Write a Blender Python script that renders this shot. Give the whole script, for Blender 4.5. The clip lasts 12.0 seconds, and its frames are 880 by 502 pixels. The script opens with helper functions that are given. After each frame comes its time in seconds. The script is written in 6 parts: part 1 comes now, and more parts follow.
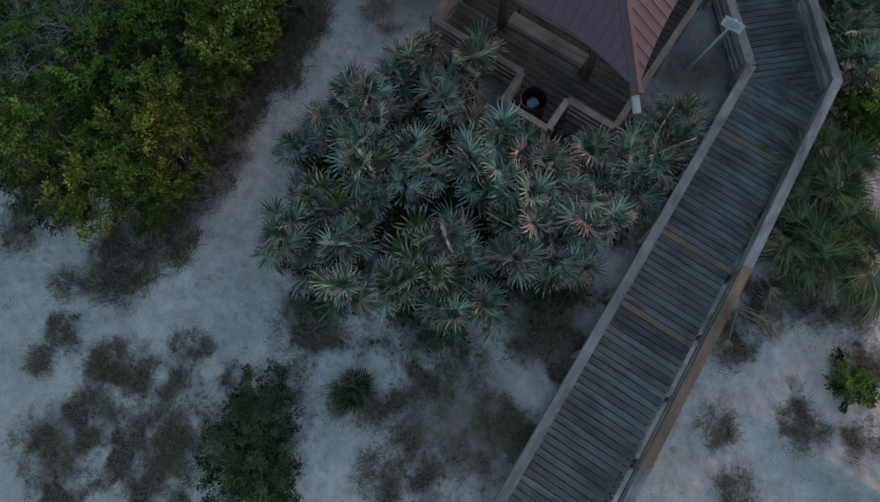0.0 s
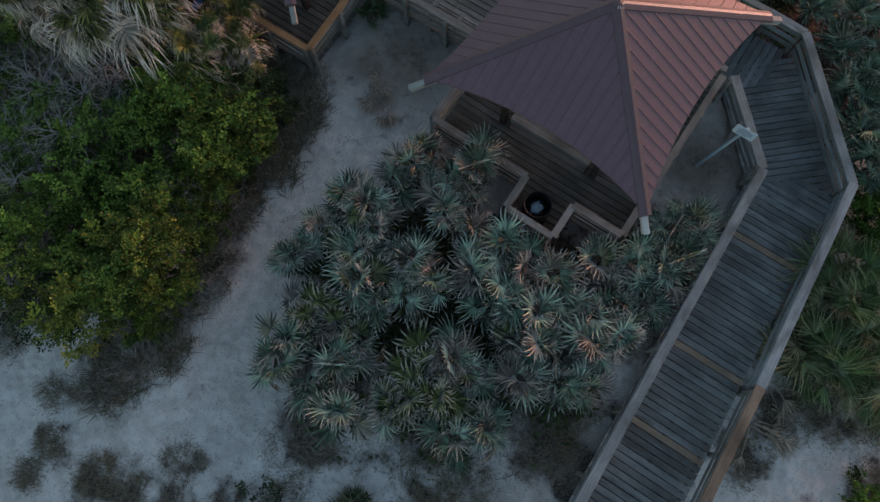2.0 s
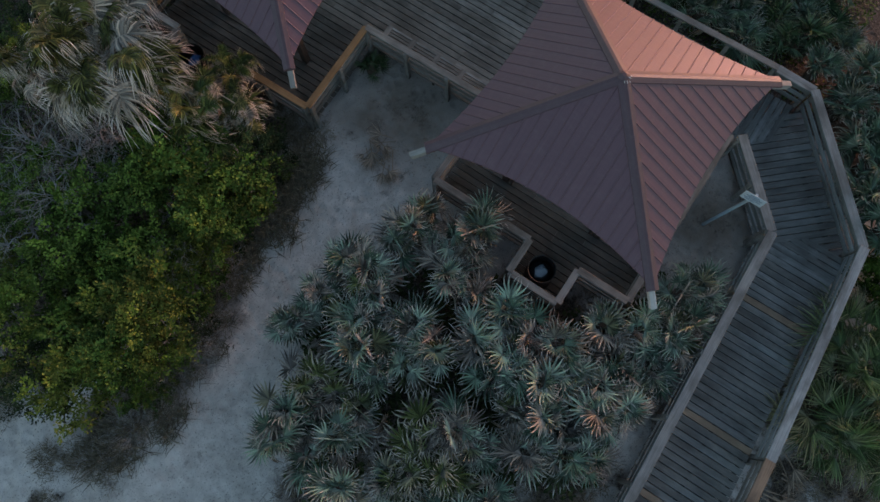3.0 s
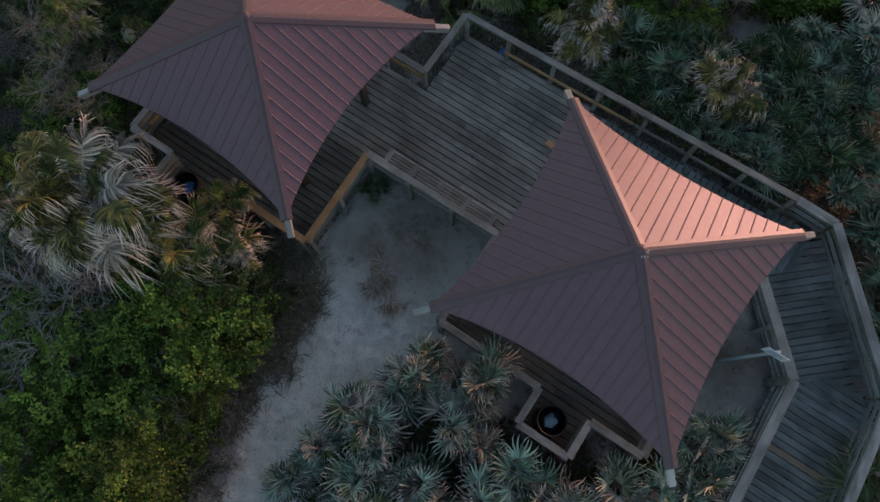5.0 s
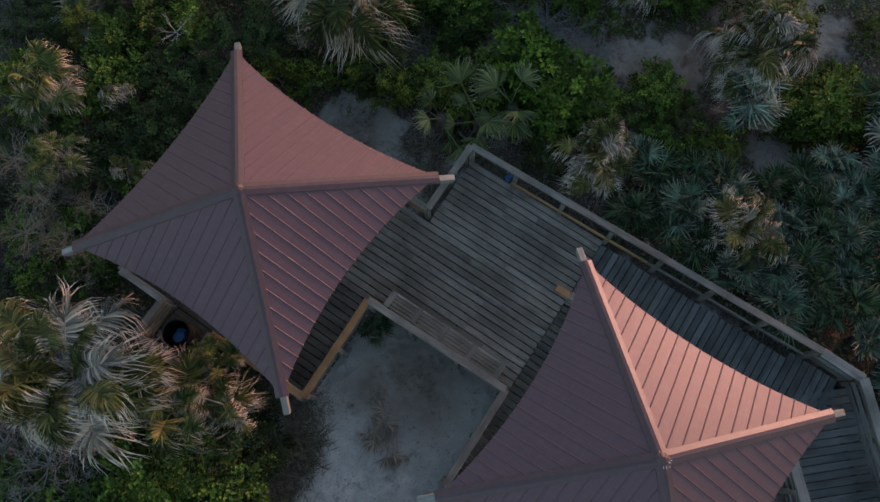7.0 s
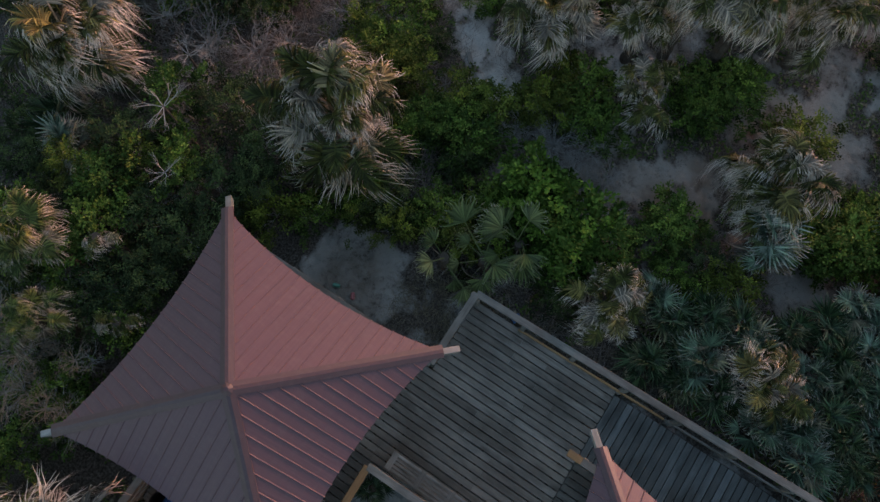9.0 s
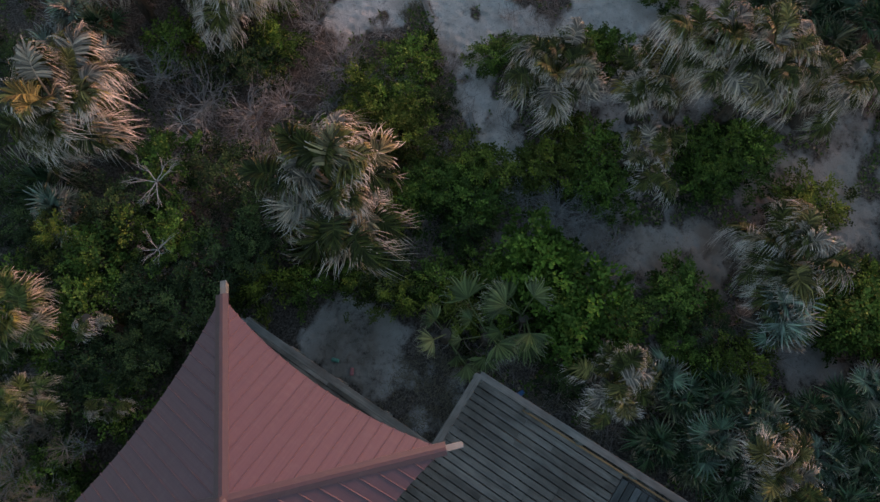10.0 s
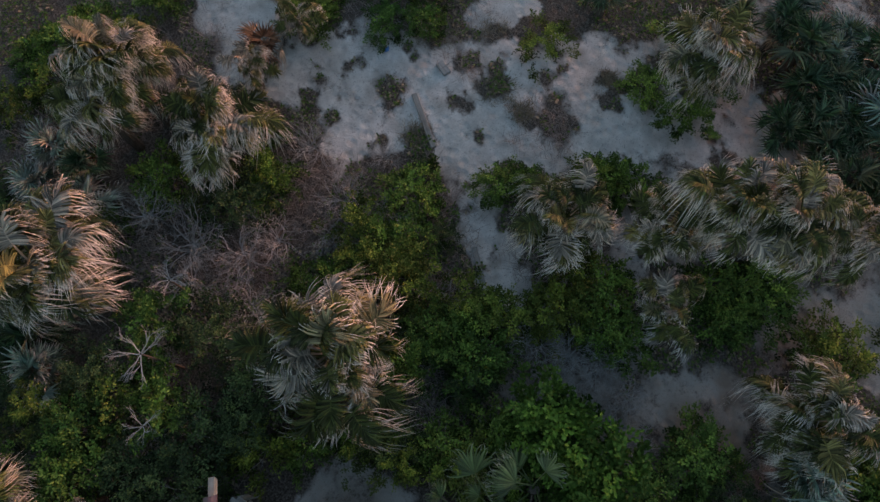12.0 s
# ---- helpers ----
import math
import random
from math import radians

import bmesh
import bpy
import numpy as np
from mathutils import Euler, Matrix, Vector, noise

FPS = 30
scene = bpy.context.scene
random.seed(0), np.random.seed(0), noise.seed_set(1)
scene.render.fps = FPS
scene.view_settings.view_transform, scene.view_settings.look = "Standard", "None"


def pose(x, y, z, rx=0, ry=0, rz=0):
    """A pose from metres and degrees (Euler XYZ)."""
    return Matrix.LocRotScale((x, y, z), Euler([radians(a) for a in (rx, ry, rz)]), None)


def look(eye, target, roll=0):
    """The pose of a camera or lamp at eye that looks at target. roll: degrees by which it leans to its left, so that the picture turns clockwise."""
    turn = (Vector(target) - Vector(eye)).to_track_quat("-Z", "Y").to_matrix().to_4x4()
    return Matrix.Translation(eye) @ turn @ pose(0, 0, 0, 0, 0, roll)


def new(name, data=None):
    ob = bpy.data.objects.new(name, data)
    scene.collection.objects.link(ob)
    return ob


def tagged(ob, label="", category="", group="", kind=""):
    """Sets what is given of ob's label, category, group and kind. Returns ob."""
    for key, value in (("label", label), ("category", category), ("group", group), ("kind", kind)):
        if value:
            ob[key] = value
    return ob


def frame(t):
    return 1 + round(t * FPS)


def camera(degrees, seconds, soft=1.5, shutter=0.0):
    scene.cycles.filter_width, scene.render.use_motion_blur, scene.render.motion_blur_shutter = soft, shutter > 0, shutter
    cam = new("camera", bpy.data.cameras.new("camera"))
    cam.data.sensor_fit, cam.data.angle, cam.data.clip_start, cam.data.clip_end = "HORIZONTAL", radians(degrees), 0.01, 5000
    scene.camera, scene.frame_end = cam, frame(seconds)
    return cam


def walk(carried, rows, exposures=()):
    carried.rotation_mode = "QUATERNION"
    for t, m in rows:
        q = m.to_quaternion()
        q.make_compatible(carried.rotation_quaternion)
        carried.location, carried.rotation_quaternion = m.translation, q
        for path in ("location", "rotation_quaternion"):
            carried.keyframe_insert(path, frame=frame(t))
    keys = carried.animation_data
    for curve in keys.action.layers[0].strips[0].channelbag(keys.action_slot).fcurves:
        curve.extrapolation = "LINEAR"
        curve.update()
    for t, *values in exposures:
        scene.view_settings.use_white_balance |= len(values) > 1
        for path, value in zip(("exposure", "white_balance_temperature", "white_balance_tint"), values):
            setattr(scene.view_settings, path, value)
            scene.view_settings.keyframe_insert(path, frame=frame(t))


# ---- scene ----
import itertools
cam = camera(66.12, 12.0)
PATH = [
    (0.0, (5.319, 3.86, 14.098), (3.436, 2.453, 4.378), -2.81),
    (0.5, (4.889, 3.593, 14.11), (3.004, 2.172, 4.393), -3.04),
    (1.0, (4.435, 3.298, 14.122), (2.545, 1.864, 4.408), -3.24),
    (1.5, (3.956, 2.977, 14.135), (2.061, 1.53, 4.424), -3.42),
    (2.0, (3.455, 2.634, 14.149), (1.553, 1.173, 4.441), -3.57),
    (2.5, (2.934, 2.271, 14.163), (1.024, 0.797, 4.458), -3.71),
    (3.0, (2.395, 1.891, 14.178), (0.475, 0.405, 4.477), -3.82),
    (3.5, (1.84, 1.497, 14.192), (-0.091, -0.002, 4.496), -3.92),
    (4.0, (1.271, 1.091, 14.207), (-0.672, -0.421, 4.514), -3.99),
    (4.5, (0.69, 0.676, 14.221), (-1.265, -0.848, 4.533), -4.05),
    (5.0, (0.1, 0.254, 14.235), (-1.87, -1.283, 4.552), -4.1),
    (5.5, (-0.497, -0.174, 14.248), (-2.483, -1.724, 4.57), -4.13),
    (6.0, (-1.101, -0.606, 14.26), (-3.104, -2.168, 4.588), -4.15),
    (6.5, (-1.709, -1.039, 14.271), (-3.73, -2.614, 4.605), -4.16),
    (7.0, (-2.32, -1.474, 14.281), (-4.36, -3.061, 4.62), -4.16),
    (7.5, (-2.933, -1.91, 14.289), (-4.993, -3.509, 4.635), -4.15),
    (8.0, (-3.547, -2.345, 14.296), (-5.63, -3.957, 4.649), -4.13),
    (8.5, (-4.164, -2.781, 14.302), (-6.269, -4.405, 4.662), -4.11),
    (9.0, (-4.781, -3.216, 14.307), (-6.911, -4.854, 4.674), -4.09),
    (9.5, (-5.402, -3.653, 14.31), (-7.556, -5.304, 4.686), -4.06),
    (10.0, (-6.026, -4.092, 14.314), (-8.207, -5.756, 4.697), -4.03),
    (10.5, (-6.657, -4.535, 14.317), (-8.865, -6.212, 4.709), -3.99),
    (11.0, (-7.296, -4.984, 14.322), (-9.533, -6.674, 4.722), -3.96),
    (11.5, (-7.947, -5.441, 14.327), (-10.213, -7.145, 4.737), -3.94),
    (12.0, (-8.615, -5.911, 14.335), (-10.911, -7.628, 4.755), -3.91),
]
EXPOSURES = [(0.0, 2.3), (12.0, 2.3)]
walk(cam, [(t, look(eye, target, roll)) for t, eye, target, roll in PATH], EXPOSURES)

# ---------------------------------------------------------------- light
SUN_AZ = radians(168.0)      # the afterglow stands low over the far (-x) side
SUN_EL = radians(1.3)
world = bpy.data.worlds.new("sky")
scene.world = world
world.use_nodes = True
wn, wl = world.node_tree.nodes, world.node_tree.links
wn.clear()
sky = wn.new("ShaderNodeTexSky")
sky.sky_type = "NISHITA"
sky.sun_disc = False
sky.sun_elevation = SUN_EL
sky.sun_rotation = radians(90.0) - SUN_AZ
sky.air_density, sky.dust_density, sky.ozone_density = 1.0, 2.0, 1.6
sky_bg = wn.new("ShaderNodeBackground")
sky_bg.inputs["Strength"].default_value = 0.15
sky_out = wn.new("ShaderNodeOutputWorld")
wl.new(sky.outputs[0], sky_bg.inputs["Color"])
wl.new(sky_bg.outputs[0], sky_out.inputs["Surface"])

sun_data = bpy.data.lights.new("sun", "SUN")
sun_data.energy, sun_data.angle, sun_data.color = 0.72, radians(19.0), (1.0, 0.5, 0.46)
sun = new("sun", sun_data)
sun_dir = Vector((math.cos(SUN_AZ) * math.cos(SUN_EL), math.sin(SUN_AZ) * math.cos(SUN_EL), math.sin(SUN_EL)))
sun.matrix_world = look(sun_dir * 60, (0, 0, 0))


# ---------------------------------------------------------------- materials
def mat_base(name, rough=0.8, metal=0.0, spec=0.3):
    m = bpy.data.materials.new(name)
    m.use_nodes = True
    n, l = m.node_tree.nodes, m.node_tree.links
    b = n["Principled BSDF"]
    b.inputs["Roughness"].default_value = rough
    b.inputs["Metallic"].default_value = metal
    b.inputs["Specular IOR Level"].default_value = spec
    return m, n, l, b


def ramp(n, l, source, stops):
    r = n.new("ShaderNodeValToRGB")
    e = r.color_ramp.elements
    while len(e) < len(stops):
        e.new(0.5)
    for k, (p, c) in enumerate(stops):
        e[k].position = p
        e[k].color = (*c, 1)
    l.new(source, r.inputs[0])
    return r.outputs[0]


def noise_tex(n, l, scale, detail=4, rough=0.6, vec=None):
    t = n.new("ShaderNodeTexNoise")
    t.inputs["Scale"].default_value = scale
    t.inputs["Detail"].default_value = detail
    t.inputs["Roughness"].default_value = rough
    if vec is not None:
        l.new(vec, t.inputs["Vector"])
    return t.outputs["Fac"]


def blend(n, l, fac, a, b, mode="MIX"):
    m = n.new("ShaderNodeMix")
    m.data_type, m.blend_type = "RGBA", mode
    for sock, v in ((m.inputs["Factor"], fac), (m.inputs["A"], a), (m.inputs["B"], b)):
        if isinstance(v, (int, float)):
            sock.default_value = v
        elif isinstance(v, tuple):
            sock.default_value = (*v, 1)
        else:
            l.new(v, sock)
    return m.outputs["Result"]


def arith(n, l, op, a, b=0.0):
    m = n.new("ShaderNodeMath")
    m.operation = op
    m.use_clamp = True
    for sock, v in zip(m.inputs, (a, b)):
        if isinstance(v, (int, float)):
            sock.default_value = v
        else:
            l.new(v, sock)
    return m.outputs[0]


def bump(n, l, b, height, strength, dist=0.02):
    k = n.new("ShaderNodeBump")
    k.inputs["Strength"].default_value, k.inputs["Distance"].default_value = strength, dist
    l.new(height, k.inputs["Height"])
    l.new(k.outputs[0], b.inputs["Normal"])


def stretched(n, l, sx, sy, sz, shift=None):
    co = n.new("ShaderNodeTexCoord")
    mp = n.new("ShaderNodeMapping")
    mp.inputs["Scale"].default_value = (sx, sy, sz)
    l.new(co.outputs["Object"], mp.inputs["Vector"])
    if shift is not None:
        l.new(shift, mp.inputs["Location"])
    return mp.outputs[0]


def wood(name, dark, light, blot, rough=0.75):
    """Sawn boards whose length runs along their own x."""
    m, n, l, b = mat_base(name, rough, 0, 0.35)
    info = n.new("ShaderNodeObjectInfo")
    mul = n.new("ShaderNodeVectorMath")
    mul.operation = "SCALE"
    mul.inputs["Scale"].default_value = 37.0
    cmb = n.new("ShaderNodeCombineXYZ")
    for s in cmb.inputs:
        l.new(info.outputs["Random"], s)
    l.new(cmb.outputs[0], mul.inputs[0])
    v = stretched(n, l, 1.5, 45, 45, mul.outputs[0])
    grain = noise_tex(n, l, 1.0, 6, 0.65, v)
    v2 = stretched(n, l, 1.2, 4, 4, mul.outputs[0])
    stain = noise_tex(n, l, 1.0, 4, 0.6, v2)
    col = ramp(n, l, grain, [(0.25, dark), (0.75, light)])
    tone = ramp(n, l, info.outputs["Random"], [(0.0, (0.74, 0.72, 0.71)), (0.45, (0.96, 0.95, 0.94)), (0.85, (1.05, 1.06, 1.08)), (1.0, (1.3, 1.31, 1.34))])
    col = blend(n, l, 1.0, col, tone, "MULTIPLY")
    col = blend(n, l, arith(n, l, "MULTIPLY", ramp(n, l, stain, [(0.48, (0, 0, 0)), (0.68, (1, 1, 1))]), 0.7), col, blot)
    broad = noise_tex(n, l, 0.9, 5, 0.65, n.new("ShaderNodeNewGeometry").outputs["Position"])
    col = blend(n, l, 1.0, col, ramp(n, l, broad, [(0.3, (0.6, 0.58, 0.55)), (0.5, (0.95, 0.95, 0.95)), (0.7, (1.35, 1.33, 1.3))]), "MULTIPLY")
    l.new(col, b.inputs["Base Color"])
    bump(n, l, b, grain, 0.5, 0.006)
    return m


WOOD_DECK = wood("weathered_deck_boards", (0.195, 0.17, 0.143), (0.42, 0.378, 0.325), (0.1, 0.087, 0.071))
# mildewed boards, with the shade under roofs and in bin bays painted in
WOOD_MILDEW_SHADE = wood("shaded_mildewed_boards", (0.092, 0.086, 0.074), (0.21, 0.195, 0.17), (0.036, 0.038, 0.032))
WOOD_WALK = wood("old_walk_boards", (0.116, 0.122, 0.117), (0.268, 0.281, 0.272), (0.057, 0.06, 0.055))
WOOD_COOL = wood("silvered_rail_timber", (0.152, 0.172, 0.172), (0.338, 0.374, 0.374), (0.095, 0.106, 0.1))
WOOD_GREY = wood("weathered_grey_timber", (0.182, 0.182, 0.168), (0.39, 0.39, 0.366), (0.12, 0.116, 0.102))
WOOD_DARK = wood("dark_stained_timber", (0.05, 0.04, 0.032), (0.13, 0.105, 0.085), (0.03, 0.027, 0.022))
WOOD_NEW = wood("new_yellow_pine", (0.34, 0.2, 0.09), (0.55, 0.36, 0.19), (0.26, 0.16, 0.08))
WOOD_TAN = wood("tan_replacement_timber", (0.19, 0.135, 0.09), (0.33, 0.25, 0.18), (0.12, 0.1, 0.08))
WOOD_NEWISH = wood("faded_pine_board", (0.26, 0.2, 0.14), (0.42, 0.335, 0.25), (0.2, 0.16, 0.115))
WOOD_PALE = wood("pale_rafter_timber", (0.36, 0.36, 0.33), (0.58, 0.56, 0.52), (0.28, 0.27, 0.24))


def roof_metal(name, base, other, rough, spec):
    """Weathered paint on sheet metal, with faint streaks that run down the slope."""
    m, n, l, b = mat_base(name, rough, 0.0, spec)
    big = noise_tex(n, l, 0.9, 4, 0.6)
    fine = noise_tex(n, l, 22, 4, 0.7)
    lane = n.new("ShaderNodeCombineXYZ")
    for slot, word, k in ((0, "across", 34.0), (1, "down", 0.9)):
        att = n.new("ShaderNodeAttribute")
        att.attribute_name = word
        mul = n.new("ShaderNodeMath")
        mul.operation = "MULTIPLY"
        mul.inputs[1].default_value = k
        l.new(att.outputs["Fac"], mul.inputs[0])
        l.new(mul.outputs[0], lane.inputs[slot])
    streak = noise_tex(n, l, 1.0, 4, 0.7, lane.outputs[0])
    col = blend(n, l, big, base, other)
    col = blend(n, l, arith(n, l, "MULTIPLY", ramp(n, l, fine, [(0.5, (0, 0, 0)), (0.8, (1, 1, 1))]), 0.2), col, (0.3, 0.24, 0.23))
    col = blend(n, l, 1.0, col, ramp(n, l, streak, [(0.3, (0.86, 0.87, 0.88)), (0.7, (1.14, 1.13, 1.12))]), "MULTIPLY")
    l.new(col, b.inputs["Base Color"])
    l.new(arith(n, l, "ADD", arith(n, l, "MULTIPLY", streak, 0.2), rough - 0.1), b.inputs["Roughness"])
    bump(n, l, b, blend(n, l, 0.3, streak, big), 0.35, 0.008)
    return m


ROOF = roof_metal("red_brown_painted_metal", (0.172, 0.099, 0.116), (0.195, 0.112, 0.131), 0.41, 0.48)
ROOF_CAP = roof_metal("red_brown_ridge_metal", (0.12, 0.072, 0.08), (0.14, 0.084, 0.092), 0.4, 0.6)


def leaf_mat(name, stops, tip, tip_from, rough, tip_amount=1.0, spec=0.4, soft=0.22):
    """Fronds: a tone for each frond; ends dry and frayed, some with painted glint."""
    m, n, l, b = mat_base(name, rough, 0, spec)
    info = n.new("ShaderNodeObjectInfo")
    col = ramp(n, l, info.outputs["Random"], stops)
    seg = n.new("ShaderNodeAttribute")
    seg.attribute_name = "tone"
    col = blend(n, l, 1.0, col, ramp(n, l, seg.outputs["Fac"], [(0, (0.3, 0.32, 0.32)), (0.6, (1.0, 1.0, 0.98)), (1, (2.0, 1.96, 1.86))]), "MULTIPLY")
    att = n.new("ShaderNodeAttribute")
    att.attribute_name = "along"
    wob = noise_tex(n, l, 3.0, 2)
    a = arith(n, l, "ADD", att.outputs["Fac"], arith(n, l, "MULTIPLY", wob, 0.3))
    f = ramp(n, l, a, [(tip_from, (0, 0, 0)), (min(1.0, tip_from + soft), (1, 1, 1))])
    worn = ramp(n, l, info.outputs["Random"], [(0.0, (0.3, 0.3, 0.3)), (0.35, (0.7, 0.7, 0.7)), (0.5, (1, 1, 1))])
    col = blend(n, l, arith(n, l, "MULTIPLY", arith(n, l, "MULTIPLY", f, worn), tip_amount), col, tip)
    l.new(col, b.inputs["Base Color"])
    return m


LEAF_SILVER = leaf_mat("silver_green_palmetto", [(0.0, (0.085, 0.14, 0.095)), (0.3, (0.19, 0.27, 0.2)), (0.62, (0.44, 0.52, 0.43)), (0.72, (0.12, 0.15, 0.06)), (0.84, (0.29, 0.255, 0.21)), (0.95, (0.38, 0.335, 0.285))], (0.66, 0.63, 0.57), 0.8, 0.36, 0.9, 0.75, 0.12)
LEAF_TAN = leaf_mat("greying_palmetto", [(0.0, (0.19, 0.17, 0.15)), (0.4, (0.34, 0.305, 0.265)), (0.75, (0.3, 0.31, 0.26)), (1.0, (0.43, 0.385, 0.335))], (0.58, 0.53, 0.47), 0.8, 0.55, 0.8, 0.35)
LEAF_LONG = leaf_mat("fresh_green_palmetto", [(0.0, (0.08, 0.13, 0.05)), (0.5, (0.15, 0.22, 0.085)), (0.85, (0.24, 0.3, 0.15)), (0.95, (0.34, 0.31, 0.18))], (0.56, 0.5, 0.36), 0.85, 0.42, 0.7, 0.5)
LEAF_OLIVE = leaf_mat("olive_palmetto", [(0.0, (0.1, 0.125, 0.045)), (0.5, (0.17, 0.2, 0.08)), (0.8, (0.27, 0.29, 0.15)), (0.95, (0.4, 0.36, 0.26))], (0.72, 0.66, 0.57), 0.72, 0.42, 0.95, 0.5, 0.14)
LEAF_TEAL = leaf_mat("blue_green_palmetto", [(0.0, (0.09, 0.15, 0.09)), (0.5, (0.17, 0.255, 0.165)), (0.85, (0.27, 0.36, 0.26)), (0.95, (0.34, 0.3, 0.21))], (0.6, 0.57, 0.5), 0.85, 0.4, 0.85, 0.6, 0.12)
LEAF_GREEN = leaf_mat("green_palmetto", [(0.0, (0.05, 0.095, 0.04)), (0.4, (0.085, 0.145, 0.06)), (0.8, (0.15, 0.225, 0.135)), (0.93, (0.25, 0.24, 0.13))], (0.5, 0.46, 0.32), 0.88, 0.42, 0.6)
# tips are frayed and dry, and painted near white for their glint
LEAF_SABAL = leaf_mat("cabbage_palm", [(0.0, (0.058, 0.07, 0.018)), (0.4, (0.108, 0.118, 0.032)), (0.56, (0.18, 0.178, 0.056)), (0.68, (0.29, 0.245, 0.085)), (0.8, (0.36, 0.3, 0.23)), (1.0, (0.52, 0.44, 0.365))], (0.95, 0.85, 0.755), 0.7, 0.55, 1.0, 0.3, 0.1)
LEAF_YOUNG = leaf_mat("young_palm", [(0.0, (0.1, 0.14, 0.05)), (0.6, (0.19, 0.23, 0.1)), (1.0, (0.3, 0.29, 0.13))], (0.6, 0.56, 0.42), 0.92, 0.45, 0.8)
LEAF_FRESH = leaf_mat("fresh_cabbage_palm", [(0.0, (0.06, 0.09, 0.025)), (0.45, (0.12, 0.16, 0.045)), (0.8, (0.2, 0.22, 0.06)), (0.9, (0.34, 0.29, 0.08)), (1.0, (0.4, 0.33, 0.22))], (0.86, 0.74, 0.64), 0.7, 0.5, 0.9, 0.3)
LEAF_RUST = leaf_mat("rusty_dead_fronds", [(0.0, (0.2, 0.09, 0.05)), (0.6, (0.34, 0.16, 0.09)), (1.0, (0.42, 0.26, 0.15))], (0.5, 0.34, 0.24), 0.8, 0.8, 0.6)
LEAF_DEAD = leaf_mat("dead_palm_frond", [(0.0, (0.23, 0.18, 0.135)), (0.5, (0.33, 0.265, 0.205)), (1.0, (0.42, 0.325, 0.245))], (0.58, 0.48, 0.4), 0.75, 0.8, 0.7)


def bush_mat(name, a, b_, c):
    m, n, l, b = mat_base(name, 0.6, 0, 0.1)
    geo = n.new("ShaderNodeNewGeometry")
    info = n.new("ShaderNodeObjectInfo")
    col = ramp(n, l, geo.outputs["Random Per Island"], [(0.0, a), (0.55, b_), (1.0, c)])
    col = blend(n, l, 1.0, col, ramp(n, l, info.outputs["Random"], [(0, (0.7, 0.75, 0.7)), (1, (1.3, 1.2, 1.0))]), "MULTIPLY")
    # a low tone darkens the leaf colour, standing in for shade inside the shrub
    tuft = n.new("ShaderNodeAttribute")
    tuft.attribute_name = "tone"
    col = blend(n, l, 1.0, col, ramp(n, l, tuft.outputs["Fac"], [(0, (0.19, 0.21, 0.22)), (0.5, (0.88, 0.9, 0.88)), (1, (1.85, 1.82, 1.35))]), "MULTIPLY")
    l.new(col, b.inputs["Base Color"])
    return m


BUSH_GREEN = bush_mat("green_shrub_leaves", (0.064, 0.115, 0.028), (0.138, 0.22, 0.052), (0.22, 0.312, 0.09))
BUSH_LUSH = bush_mat("broad_green_leaves", (0.06, 0.118, 0.024), (0.12, 0.212, 0.042), (0.2, 0.305, 0.075))
BUSH_YELLOW = bush_mat("yellow_green_shrub_leaves", (0.092, 0.132, 0.028), (0.158, 0.202, 0.048), (0.24, 0.275, 0.078))
BUSH_DARK = bush_mat("dark_shrub_leaves", (0.042, 0.07, 0.032), (0.08, 0.115, 0.055), (0.125, 0.16, 0.085))
GRASS_DRY = bush_mat("dry_brown_grass", (0.16, 0.13, 0.1), (0.28, 0.23, 0.18), (0.44, 0.365, 0.28))


def bark(name, dark, light):
    m, n, l, b = mat_base(name, 0.9, 0, 0.2)
    f = noise_tex(n, l, 14, 5, 0.7)
    l.new(ramp(n, l, f, [(0.3, dark), (0.7, light)]), b.inputs["Base Color"])
    bump(n, l, b, f, 0.6, 0.01)
    return m


TWIG_GREY = bark("bare_grey_twig", (0.23, 0.222, 0.207), (0.52, 0.505, 0.48))
TWIG_LIMB = bark("grey_limb", (0.26, 0.235, 0.215), (0.56, 0.51, 0.47))
TWIG_PALE = bark("bleached_branch", (0.42, 0.38, 0.34), (0.72, 0.67, 0.62))
TWIG_TAN = bark("dry_tan_twig", (0.2, 0.155, 0.11), (0.46, 0.37, 0.285))
TWIG_FLOOR = bark("fallen_brown_twig", (0.18, 0.152, 0.132), (0.42, 0.36, 0.32))
BARK = bark("palm_trunk_bark", (0.06, 0.05, 0.04), (0.17, 0.14, 0.11))


def plain(name, col, rough=0.5, metal=0.0):
    m, n, l, b = mat_base(name, rough, metal, 0.5)
    f = noise_tex(n, l, 25, 4)
    l.new(blend(n, l, arith(n, l, "MULTIPLY", f, 0.5), col, tuple(c * 0.6 for c in col)), b.inputs["Base Color"])
    return m


SIGN_WHITE = plain("sign_face_white", (0.72, 0.88, 0.97), 0.35)
SIGN_INK = plain("sign_ink_blue", (0.14, 0.26, 0.42), 0.5)
SIGN_POST = plain("galvanised_post", (0.48, 0.64, 0.74), 0.4, 0.1)
DRUM_STEEL = plain("black_drum_steel", (0.03, 0.03, 0.032), 0.5, 0.3)
BAG_DARK = plain("black_bin_liner", (0.02, 0.02, 0.022), 0.35)
BAG_BLUE = plain("blue_plastic", (0.08, 0.22, 0.5), 0.35)
BAG_PALE = plain("pale_plastic", (0.32, 0.38, 0.42), 0.4)
DROPPING = plain("dried_white_dropping", (0.8, 0.8, 0.78), 0.8)
CAN_GREEN = plain("green_tin", (0.16, 0.4, 0.3), 0.35, 0.3)
CAN_RED = plain("red_tin", (0.5, 0.18, 0.18), 0.35, 0.3)
